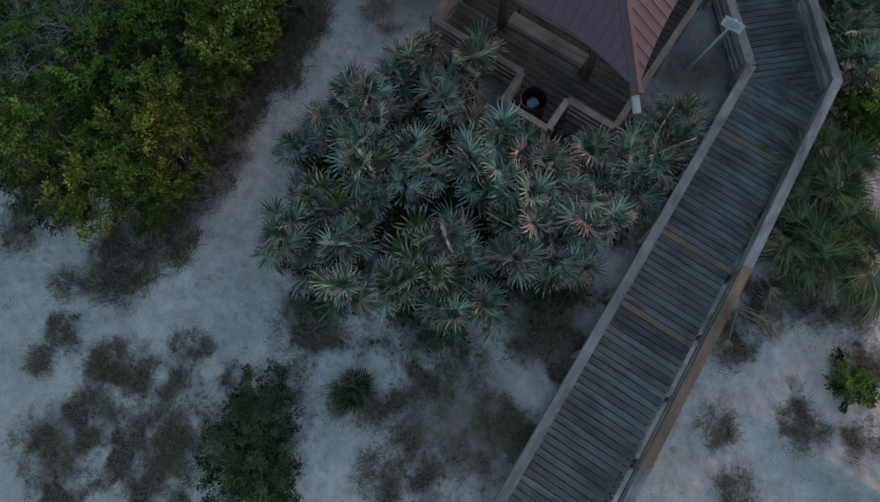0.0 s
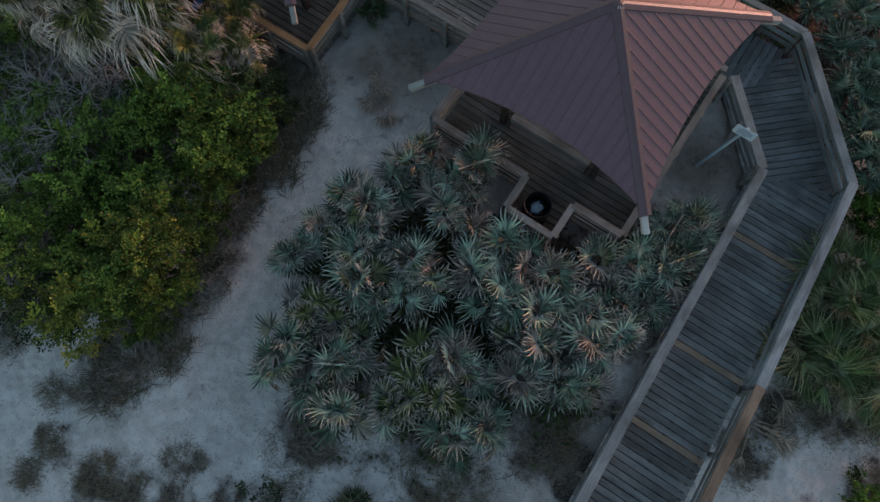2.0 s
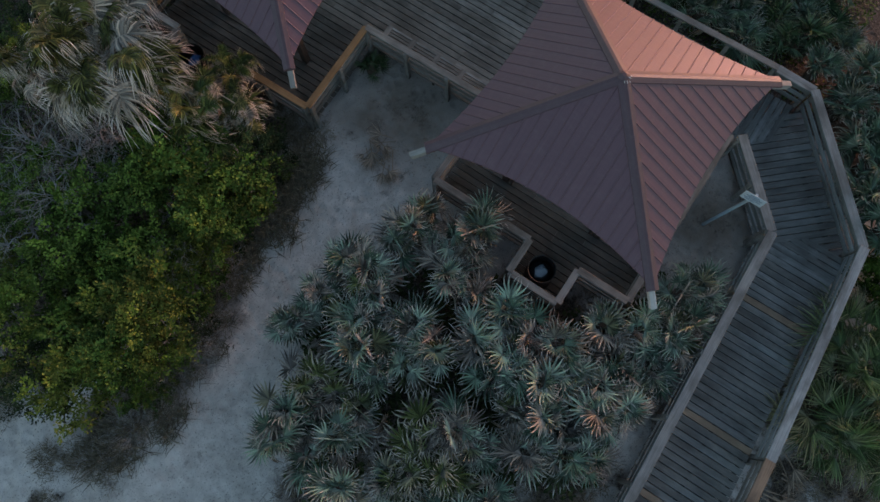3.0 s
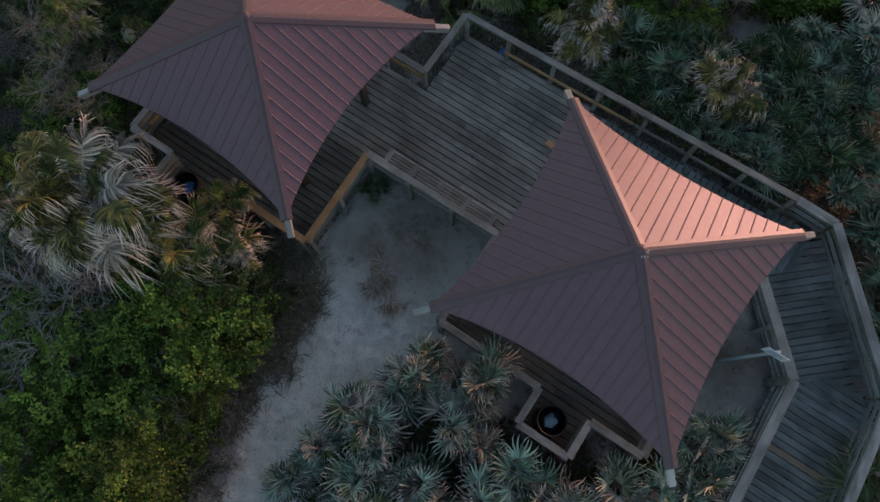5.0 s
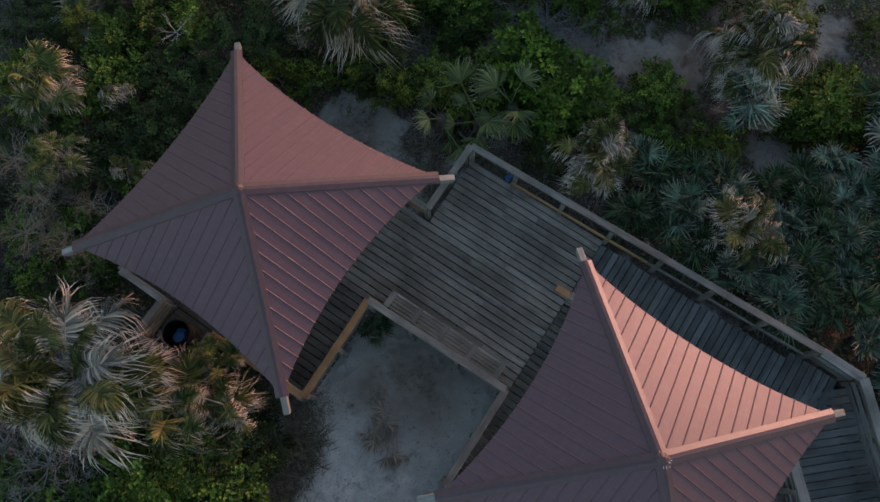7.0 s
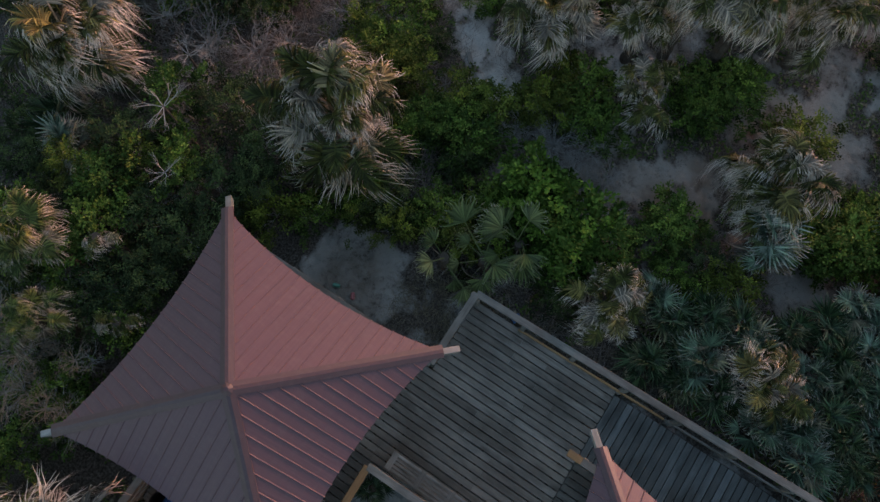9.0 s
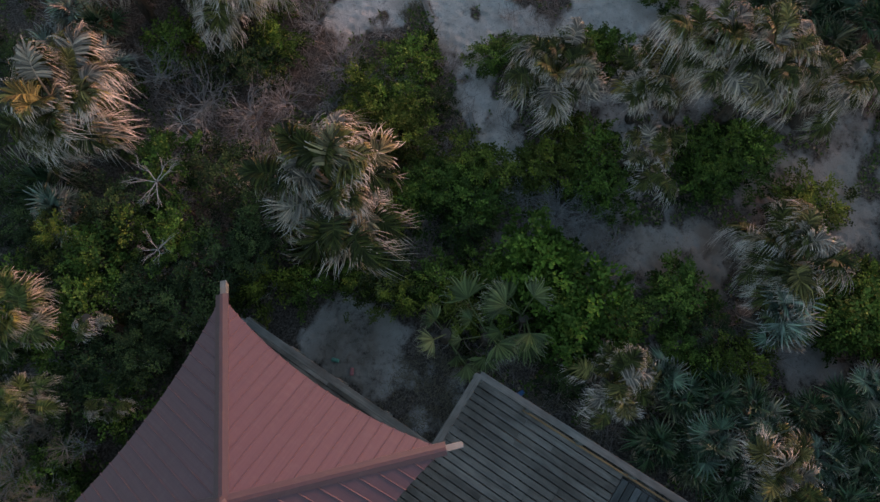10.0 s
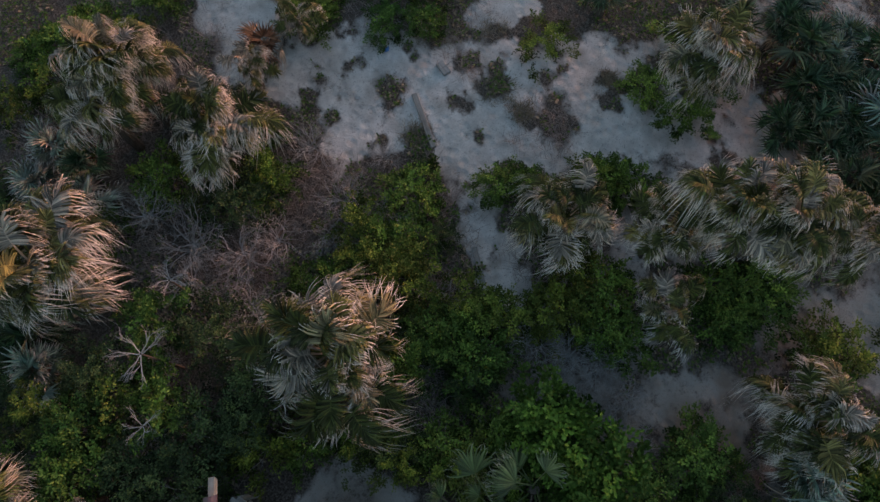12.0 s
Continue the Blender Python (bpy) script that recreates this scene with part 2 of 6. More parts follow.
LITTER_TEAL = plain("teal_plastic", (0.12, 0.5, 0.55), 0.4)


def sand_material():
    m, n, l, b = mat_base("sand_and_leaf_litter", 0.95, 0, 0.12)
    co = n.new("ShaderNodeTexCoord").outputs["Object"]
    big = noise_tex(n, l, 0.5, 5, 0.6, co)
    mid = noise_tex(n, l, 3.2, 5, 0.6, co)
    fine = noise_tex(n, l, 22, 7, 0.8, co)
    clean = ramp(n, l, mid, [(0.3, (0.55, 0.515, 0.475)), (0.55, (0.73, 0.69, 0.64)), (0.75, (0.84, 0.8, 0.75))])
    clean = blend(n, l, arith(n, l, "MULTIPLY", ramp(n, l, big, [(0.45, (0, 0, 0)), (0.7, (1, 1, 1))]), 0.4), clean, (0.36, 0.33, 0.295))
    specks = ramp(n, l, noise_tex(n, l, 26, 3, 0.75, co), [(0.585, (0, 0, 0)), (0.67, (1, 1, 1))])
    clean = blend(n, l, arith(n, l, "MULTIPLY", specks, 0.75), clean, (0.1, 0.08, 0.06))
    brown_tint = n.new("ShaderNodeAttribute")
    brown_tint.attribute_name = "brown_tint"
    clean = blend(n, l, arith(n, l, "MULTIPLY", brown_tint.outputs["Fac"], arith(n, l, "ADD", mid, 0.45)), clean, (0.26, 0.226, 0.186))
    dirt = ramp(n, l, fine, [(0.38, (0.03, 0.024, 0.02)), (0.5, (0.105, 0.088, 0.073)), (0.62, (0.24, 0.205, 0.172)), (0.8, (0.38, 0.345, 0.305))])
    att = n.new("ShaderNodeAttribute")
    att.attribute_name = "litter"
    grit = arith(n, l, "MULTIPLY", arith(n, l, "SUBTRACT", noise_tex(n, l, 7, 8, 0.8, co), 0.5), 2.2)
    f = ramp(n, l, arith(n, l, "ADD", att.outputs["Fac"], grit), [(0.28, (0, 0, 0)), (0.7, (1, 1, 1))])
    l.new(blend(n, l, f, clean, dirt), b.inputs["Base Color"])
    vor = n.new("ShaderNodeTexVoronoi")
    vor.inputs["Scale"].default_value = 3.6
    l.new(co, vor.inputs["Vector"])
    dents = ramp(n, l, vor.outputs["Distance"], [(0.1, (0, 0, 0)), (0.5, (1, 1, 1))])
    h = blend(n, l, 0.45, dents, mid)
    h = blend(n, l, 0.2, h, fine)
    bump(n, l, b, h, 0.9, 0.09)
    return m


SAND = sand_material()


# ---------------------------------------------------------------- mesh helpers
def mesh_of(name, bm, material):
    me = bpy.data.meshes.new(name)
    bm.to_mesh(me)
    bm.free()
    me.materials.append(material)
    return me


def put_mesh(name, me, parent=None, m=None, label=""):
    ob = new(name, me)
    if parent is not None:
        ob.parent = parent
    if m is not None:
        ob.matrix_basis = m
    return tagged(ob, label) if label else ob


def part(name, bm, material, parent=None, label="", m=None):
    return put_mesh(name, mesh_of(name, bm, material), parent, m, label)


def base_empty(name, m, label, category, group="", kind=""):
    ob = new(name)
    ob.empty_display_size = 0.2
    ob.matrix_basis = m
    return tagged(ob, label, category, group, kind)


def block(sx, sy, sz, bevel=0.006, at=(0, 0, 0)):
    bm = bmesh.new()
    bmesh.ops.create_cube(bm, size=1)
    for v in bm.verts:
        v.co = Vector((v.co.x * sx + at[0], v.co.y * sy + at[1], v.co.z * sz + at[2]))
    if bevel:
        bmesh.ops.bevel(bm, geom=bm.edges[:], offset=bevel, segments=1, affect="EDGES")
    return bm


def from_lists(name, verts, faces, material, along=None, tone=None):
    me = bpy.data.meshes.new(name)
    me.from_pydata(verts, [], faces)
    me.materials.append(material)
    if along is not None:
        me.attributes.new("along", "FLOAT", "POINT").data.foreach_set("value", along)
    if tone is not None:
        me.attributes.new("tone", "FLOAT", "POINT").data.foreach_set("value", tone)
    return me


def beam_matrix(a, b, up=(0, 0, 1)):
    """A pose whose x runs from a towards b, at their middle."""
    a, b = Vector(a), Vector(b)
    x = (b - a).normalized()
    y = Vector(up).cross(x).normalized()
    z = x.cross(y)
    m = Matrix((x, y, z)).transposed().to_4x4()
    m.translation = (a + b) / 2
    return m


def beam(name, a, b, w, h, material, parent, bevel=0.006, label=""):
    """A straight timber from a to b, w wide and h high."""
    n = (Vector(b) - Vector(a)).length
    return part(name, block(n, w, h, bevel), material, parent, label, beam_matrix(a, b))


def value_noise(x, y, seed):
    """Smooth noise in 0..1 for arrays."""
    def lattice(i, j):
        h = np.sin(i * 127.1 + j * 311.7 + seed * 74.7) * 43758.5453
        return h - np.floor(h)
    i, j = np.floor(x), np.floor(y)
    u, v = x - i, y - j
    u, v = u * u * (3 - 2 * u), v * v * (3 - 2 * v)
    return (lattice(i, j) * (1 - u) + lattice(i + 1, j) * u) * (1 - v) + (lattice(i, j + 1) * (1 - u) + lattice(i + 1, j + 1) * u) * v


def fractal(x, y, scale, seed, octaves=4):
    total, amp, norm = 0, 1.0, 0.0
    for k in range(octaves):
        total = total + amp * value_noise(x * scale * 2 ** k, y * scale * 2 ** k, seed + k)
        norm += amp
        amp *= 0.55
    return total / norm


# ---------------------------------------------------------------- ground
# x, y, radius of the litter patches and other darkened spots on the sand
LITTER_A = [(5.6, -3.7, 0.9), (4.3, -3.9, 0.9), (3.0, -4.2, 0.9), (1.5, -4.6, 0.7), (7.6, -4.4, 0.5), (6.6, -3.7, 0.9), (7.3, -6.2, 0.6),
            (8.5, -3.9, 0.35), (9.2, -3.9, 0.35), (8.4, -2.7, 0.5), (8.3, -2.1, 0.6), (8.2, -1.2, 0.7), (7.2, -1.3, 0.5), (9.6, -2.4, 0.8),
            (10.6, -2.7, 0.8), (9.5, -1.1, 1.0), (8.8, -0.1, 0.8), (9.7, -0.1, 0.9), (7.6, 0.2, 0.8), (8.2, 1.1, 1.1), (10.9, -1.8, 0.8),
            (5.6, 0.4, 0.7), (6.7, 0.7, 0.6), (6.3, 2.1, 0.5)]
LITTER_A = [(a, b, r * (0.9 if a > 6.6 else 1.0)) for a, b, r in LITTER_A]
LITTER_B = [(4.8, 1.0, 1.0), (4.3, 2.6, 0.5), (4.3, 3.6, 0.5), (2.8, 4.3, 0.9), (2.0, 4.3, 0.9), (3.0, 5.3, 0.6), (5.1, 3.3, 0.55), (4.8, 4.7, 0.5),
            (6.4, 4.1, 0.9), (7.0, 3.3, 0.5), (6.0, 3.0, 0.5), (4.9, 5.3, 0.4), (0.9, 7.9, 0.6), (-0.2, 8.0, 0.7), (-0.8, 8.7, 0.7), (2.5, 8.5, 0.4),
            (1.5, 9.9, 0.5), (-0.2, 10.4, 0.6), (1.1, 11.1, 0.5), (-1.1, 9.7, 0.5), (2.0, 1.6, 2.2), (-0.1, 2.5, 1.6), (2.6, -0.6, 1.0), (-2.0, 8.0, 1.6)]
# first six darken ground by the deck, next ten under the palmettos
LITTER_AND_DARK = [(-7.3, -4.0, 0.8), (-7.5, -2.6, 0.8), (-7.5, -1.2, 0.8), (-6.5, -5.2, 0.9), (-6.2, -4.7, 0.7), (-7.2, -5.3, 0.7), (3.6, 3.5, 1.2), (1.8, 3.9, 1.3), (-1.6, 4.3, 1.3), (4.2, 1.6, 1.2), (0.6, 0.2, 1.4), (1.0, 1.4, 1.4), (-0.4, 4.4, 1.2), (1.6, -0.8, 1.2), (3.9, 0.0, 1.0), (3.0, 2.6, 1.2),
            (-0.9, -4.8, 0.7), (0.4, -4.3, 0.5), (1.4, -4.1, 0.45), (-0.8, -4.3, 0.4), (2.3, -3.9, 0.45), (-1.0, -4.4, 0.6),
            (-0.1, -5.0, 0.9), (0.8, -4.8, 0.9), (-1.2, -5.4, 0.8), (-1.5, 4.2, 1.0),
            (7.2, 5.5, 0.4), (7.6, 8.0, 0.6), (3.4, 9.4, 0.4)]
# x, y, radius of the bare sand in the thicket
BARE_DUNE = [(-14.6, -16.2, 0.67), (-13.8, -15.5, 0.58), (-14.5, -16.9, 0.5), (-13.8, -14.1, 0.64), (-14.7, -13.8, 0.74), (-14.7, -13.0, 0.65), (-16.1, -13.6, 0.41), (-15.4, -12.8, 0.65), (-15.7, -11.9, 0.64), (-13.9, -11.9, 0.71), (-13.2, -11.9, 0.48), (-13.9, -13.4, 0.64), (-14.7, -11.6, 0.48), (-15.9, -11.1, 0.72), (-16.4, -11.1, 0.49), (-15.6, -9.9, 0.79), (-15.0, -9.3, 0.71), (-14.4, -9.3, 0.54), (-16.9, -10.1, 0.64), (-16.9, -9.2, 0.72)]
BARE_BEACH = [(-16.3, -8.4, 0.63), (-17.7, -8.6, 0.72), (-17.3, -7.7, 0.64), (-18.3, -7.9, 0.64), (-17.7, -7.0, 0.7), (-16.6, -7.0, 0.62), (-17.2, -6.4, 0.62), (-16.0, -7.6, 0.53), (-15.8, -8.4, 0.63), (-17.8, -5.8, 0.62), (-17.9, -4.8, 0.53), (-18.4, -4.2, 0.53), (-18.3, -3.7, 0.53), (-19.1, -6.6, 0.55), (-19.1, -4.7, 0.47), (-18.2, -10.8, 0.5), (-18.7, -10.5, 0.41)]
BARE_PATHWAY = [(-13.9, -8.9, 0.38), (-13.5, -8.5, 0.34), (-13.0, -8.2, 0.38), (-12.7, -7.5, 0.42), (-12.4, -7.0, 0.37), (-12.3, -6.4, 0.26)]
BARE_GAPS = [(-16.0, 0.1, 0.71), (-15.5, -0.5, 0.56), (-14.9, -1.2, 0.41), (-12.1, -2.0, 0.85), (-11.75, -1.5, 0.75), (-12.2, -2.6, 0.41), (-11.7, 1.35, 0.75), (-16.8, 0.9, 0.8), (-15.2, 0.6, 0.9)]
BARE_A = [(a, b, 1.3 * r) for a, b, r in BARE_DUNE + BARE_BEACH + BARE_PATHWAY] + BARE_GAPS
SPECKS = [(-16.4, -9.6, 0.41), (-16.7, -8.3, 0.52), (-16.3, -7.8, 0.49), (-16.2, -8.8, 0.25), (-17.6, -6.9, 0.3), (-17.9, -7.0, 0.19), (-18.1, -7.5, 0.17), (-16.8, -10.6, 0.39), (-14.8, -11.9, 0.52), (-14.3, -10.7, 0.35), (-13.7, -13.3, 0.39), (-13.1, -13.2, 0.46), (-17.0, -11.8, 0.57), (-18.4, -6.5, 0.41), (-13.6, -12.5, 0.34), (-17.8, -10.6, 0.35), (-18.9, -8.8, 0.43)]

CLEAR = [(4.15, 1.55, 0.4), (4.85, 1.3, 0.45), (5.75, 1.65, 0.35), (3.3, 3.65, 0.4), (3.75, 4.2, 0.4), (4.5, 4.05, 0.4), (3.7, 5.1, 0.4), (4.3, 3.45, 0.35), (6.5, 0.1, 0.7), (2.3, 4.8, 0.35)]     # clean sand between the palmettos
YARD = [(-6.6, -7.4, 0.8), (-6.9, -6.8, 0.75), (-6.6, -6.2, 0.6)]     # bare patch behind the second pavilion
# x, y, radius of the spots where the sand is tinted grey-brown
GREY_BROWN = [(-2.7, -2.6, 1.7), (-1.9, -3.6, 0.8), (-4.3, 4.1, 1.2), (-6.3, -6.8, 1.5), (-11.7, -1.7, 1.6), (0.4, -4.1, 1.0), (5.2, 4.4, 1.2), (2.6, 4.9, 1.0)]


def blobs(x, y, spots):
    f = np.zeros_like(x)
    for a, b, r in spots:
        f = np.maximum(f, np.clip(1.35 - np.hypot(x - a, y - b) / r, 0, 1))
    return f


def litter_at(x, y):
    sway = np.where(x < -9.5, 0.9, 1.5)
    wx = x + sway * (fractal(x, y, 1.3, 3) - 0.5)
    wy = y + sway * (fractal(x, y, 1.3, 9) - 0.5)
    thicket = np.clip((-6.9 - wx) * 1.2, 0, 1)
    thicket = np.maximum(thicket, np.clip((-4.9 - wy) * 1.3, 0, 1) * np.clip((7.2 - wx) * 1.2, 0, 1))
    thicket = thicket * (1 - np.clip(blobs(wx, wy, BARE_A) * np.where((wx < -13.2) & (wy < -2.5), 1.9, np.where((wx < -10.5) & (wy < -4), 1.6, 1.1)), 0, 1))
    thicket = thicket * (1 - np.clip(1.6 * blobs(wx, wy, YARD), 0, 1)) * np.where((wx < -10.2) & (wy > -6.0) & (wy < 0.3), 0.5, 1.0)
    f = np.maximum(thicket, np.maximum(blobs(wx, wy, LITTER_A + LITTER_B + LITTER_AND_DARK) * 0.68, blobs(wx, wy, SPECKS) * 0.9))
    f = np.maximum(f, blobs(wx, wy, GREY_BROWN) * 0.2) * (1 - np.clip(1.3 * blobs(wx, wy, CLEAR), 0, 1))
    f = f + np.where(x < -12, 4.0, 0.0) * np.clip(fractal(x, y, 1.6, 71) - 0.565, 0, 1)
    return np.clip(f + 0.9 * (fractal(x, y, 2.6, 21) - 0.5), 0, 1)


# how far the sand colour is drawn to grey-brown
def brown_tint_at(x, y):
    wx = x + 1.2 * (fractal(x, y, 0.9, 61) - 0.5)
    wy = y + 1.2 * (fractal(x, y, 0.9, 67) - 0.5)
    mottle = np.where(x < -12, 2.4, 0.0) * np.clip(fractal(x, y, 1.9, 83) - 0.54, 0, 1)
    return np.clip(mottle + np.maximum(blobs(wx, wy, GREY_BROWN), np.clip((-6.9 - wx) * 1.2, 0, 1) * np.where((wx < -11.8) & (wy < -2.5), 0.08, 0.7)), 0, 1)


def ground_z(x, y):
    z = -0.5 * np.clip((-8.0 - x) / 5.0, 0, 1) - 0.45 * np.clip((np.hypot(x - 2, y - 2) - 6.5) / 5.0, 0, 1) * (x > 2)
    return z + 0.16 * (fractal(x, y, 0.35, 5) - 0.5) + 0.05 * (fractal(x, y, 2.4, 31) - 0.5)


def floor_z(x, y):
    return float(ground_z(np.array([x], float), np.array([y], float))[0])


far = np.array([40, 60, 100, 180, 320, 600, 1100, 2000.0])
gx = np.concatenate([-far[::-1], np.arange(-27, 14.01, 0.11), far - 14])
gy = np.concatenate([-far[::-1], np.arange(-26, 15.01, 0.11), far - 14])
GX, GY = np.meshgrid(gx, gy, indexing="ij")
GZ = ground_z(GX, GY)
gv = np.stack([GX.ravel(), GY.ravel(), GZ.ravel()], 1)
na, nb = len(gx), len(gy)
ii = (np.arange(na - 1)[:, None] * nb + np.arange(nb - 1)[None]).ravel()
gf = np.stack([ii, ii + nb, ii + nb + 1, ii + 1], 1)
ground_me = bpy.data.meshes.new("ground")
ground_me.from_pydata(gv.tolist(), [], gf.tolist())
ground_me.materials.append(SAND)
ground_me.attributes.new("litter", "FLOAT", "POINT").data.foreach_set("value", litter_at(GX, GY).ravel())
ground_me.attributes.new("brown_tint", "FLOAT", "POINT").data.foreach_set("value", brown_tint_at(GX, GY).ravel())
ground_me.polygons.foreach_set("use_smooth", np.ones(len(gf), bool))
tagged(new("ground", ground_me), "pale dune sand with dark leaf litter and footprints", "ground", kind="structure")


# ---------------------------------------------------------------- pavilions
DECK_Z, CAP_Z = 0.27, 1.08
TIP_Z, APEX_Z, HALF, SAG = 2.82, 4.2, 2.33, 0.305     # roof sheet: corners, top, half side, hollow of the eave
RISE = (APEX_Z - TIP_Z) / HALF
SEAM_STEP = 0.209


def roof_face(thick=0.03):
    """One flat slope in local axes: apex at the origin, eave towards +x, hollow along its edge."""
    bm = bmesh.new()
    n = 40
    top, low = [], []
    for k in range(n + 1):
        s = -1 + 2 * k / n
        d = HALF - SAG * (1 - s * s)
        y = max(-d, min(d, s * HALF))
        top.append(bm.verts.new((d, y, -d * RISE)))
        low.append(bm.verts.new((d, y, -d * RISE - thick)))
    a, a2 = bm.verts.new((0, 0, 0)), bm.verts.new((0, 0, -thick))
    for k in range(n):
        bm.faces.new((a, top[k], top[k + 1]))
        bm.faces.new((a2, low[k + 1], low[k]))
        bm.faces.new((top[k], low[k], low[k + 1], top[k + 1]))
    bm.faces.new((a, a2, low[0], top[0]))
    bm.faces.new((a, top[n], low[n], a2))
    return bm


def rib_bmesh(y0, w, h):
    """One standing seam at y0, from the hip down to the hollow eave."""
    x0 = abs(y0) + 0.12
    x1 = HALF - SAG * (1 - (y0 / HALF) ** 2) + 0.012
    bm = bmesh.new()
    rings = []
    for x in (x0, x1):
        z = -x * RISE
        rings.append([bm.verts.new((x, y0 + dy, z + dz)) for dy, dz in ((-w * 1.5, -0.003), (-w * 0.85, h * 0.3), (-w * 0.6, h * 0.85), (0, h), (w * 0.6, h * 0.85), (w * 0.85, h * 0.3), (w * 1.5, -0.003))])
    for k in range(6):
        bm.faces.new((rings[0][k], rings[1][k], rings[1][k + 1], rings[0][k + 1]))
    bm.faces.new(rings[0][::-1])
    bm.faces.new(rings[1])
    return bm


def hip_cap():
    """Folded cap over a hip, in axes where the hip runs out along x."""
    n = math.hypot(HALF, HALF)
    bm = bmesh.new()
    w, d = 0.11, 0.055
    rows = []
    for s in (-0.02, n + 0.03):
        z = -s * (APEX_Z - TIP_Z) / n
        rows.append([bm.verts.new((s, y, z + q)) for y, q in ((-w, -d + 0.034), (-w * 0.25, 0.02), (w * 0.25, 0.02), (w, -d + 0.034), (w, -d - 0.015), (-w, -d - 0.015))])
    for k in range(6):
        bm.faces.new((rows[0][k], rows[1][k], rows[1][(k + 1) % 6], rows[0][(k + 1) % 6]))
    bm.faces.new(rows[0])
    bm.faces.new(rows[1][::-1])
    return bm


def leaning(name, bm, turn, lean, material):
    """A roof piece turned about the apex, with the corners drawn aside by lean."""
    across = [v.co.y for v in bm.verts]
    down = [v.co.x for v in bm.verts]
    m = Matrix.Rotation(radians(turn), 4, "Z")
    for v in bm.verts:
        v.co = m @ v.co
        f = -v.co.z / (APEX_Z - TIP_Z)
        v.co.x += lean[0] * f
        v.co.y += lean[1] * f
    me = mesh_of(name, bm, material)
    me.attributes.new("across", "FLOAT", "POINT").data.foreach_set("value", across)
    me.attributes.new("down", "FLOAT", "POINT").data.foreach_set("value", down)
    return me


def pavilion(cx, cy, lean, label):
    p = base_empty("pavilion", pose(cx, cy, DECK_Z), label, "pavilion", "pavilions on the deck")
    lift = APEX_Z - DECK_Z
    roof = put_mesh("roof", mesh_of("roof", block(0.12, 0.12, 0.3, 0.01, (0, 0, -0.24)), WOOD_DARK), p, pose(0, 0, lift), "red-brown standing seam metal roof with hollow eaves")
    for q in range(4):
        put_mesh("roof_sheet", leaning("roof_sheet", roof_face(), 90 * q, lean, ROOF), roof)
        for k in range(-10, 11):
            put_mesh("seam", leaning("seam", rib_bmesh(k * SEAM_STEP, 0.011, 0.016), 90 * q, lean, ROOF), roof)
        put_mesh("hip_cap", leaning("hip_cap", hip_cap(), 45 + 90 * q, lean, ROOF_CAP), roof)
    bm = bmesh.new()
    bmesh.ops.create_cone(bm, segments=8, radius1=0.1, radius2=0.035, depth=0.05, cap_ends=True)
    part("finial", bm, ROOF_CAP, roof, "", pose(0, 0, 0.03))
    n, out = math.hypot(HALF, HALF), 0.3
    drop = (APEX_Z - TIP_Z) / n
    for q in range(4):
        a = radians(45 + 90 * q)
        ux, uy = math.cos(a), math.sin(a)
        far_end = (n + out) / n
        beam("rafter", (0.15 * ux, 0.15 * uy, lift - 0.15 * drop - 0.15), ((n + out) * ux + lean[0] * far_end, (n + out) * uy + lean[1] * far_end, lift - (n + out) * drop - 0.15), 0.11, 0.14, WOOD_PALE, p, 0.008, "pale sawn rafter tail")
        bx, by = 1.15 * math.copysign(1, ux) + 0.5 * lean[0], 1.15 * math.copysign(1, uy) + 0.5 * lean[1]
        top = lift - 1.63 * drop - 0.24
        part("post", block(0.14, 0.14, top, 0.008), WOOD_DARK, p, "", pose(bx, by, top / 2))
        for dx, dy in ((-math.copysign(0.6, bx), 0), (0, -math.copysign(0.6, by))):
            beam("knee_brace", (bx, by, top - 0.75), (bx + dx, by + dy, top - 0.12), 0.09, 0.05, WOOD_DARK, p)
    for s in (-1, 1):
        beam("tie_beam", (-1.25, 1.15 * s, lift - 1.63 * drop - 0.17), (1.25, 1.15 * s, lift - 1.63 * drop - 0.17), 0.06, 0.16, WOOD_DARK, p)
        beam("tie_beam", (1.15 * s, -1.25, lift - 1.63 * drop - 0.34), (1.15 * s, 1.25, lift - 1.63 * drop - 0.34), 0.06, 0.16, WOOD_DARK, p)
    return p


PAV_A, PAV_B = (-3.66, 1.2), (-3.52, -6.39)
pavilion(*PAV_A, (0.01, 0.0), "timber pavilion under a red-brown metal roof beside the boardwalk")
pavilion(*PAV_B, (-0.02, -0.11), "timber pavilion under a red-brown metal roof beside tall palms")


def bird_droppings(cx, cy):
    """White splashes and runs on the roof's peak."""
    r = random.Random(3)
    for k in range(5):
        a, d, n = 0.6 + 0.35 * k, r.uniform(0.1, 0.17), r.uniform(0.012, 0.035)
        bm = bmesh.new()
        bmesh.ops.create_icosphere(bm, subdivisions=2, radius=1.0)
        for v in bm.verts:
            w = 1 + 0.35 * noise.noise(v.co * 2 + Vector((k, 0, 0)))
            v.co = Vector((v.co.x * n * w, v.co.y * 0.007 * w, v.co.z * 0.004))
        slope = -math.degrees(math.atan(RISE))
        ob = part("bird_dropping", bm, DROPPING, None, "", pose(cx + d * math.cos(a), cy + d * math.sin(a), APEX_Z + 0.075 - d * RISE * 0.85, 0, -slope * 0.8, math.degrees(a)))
        tagged(ob, "dried white bird dropping on the roof peak", "dropping", "bird droppings")


bird_droppings(*PAV_A)


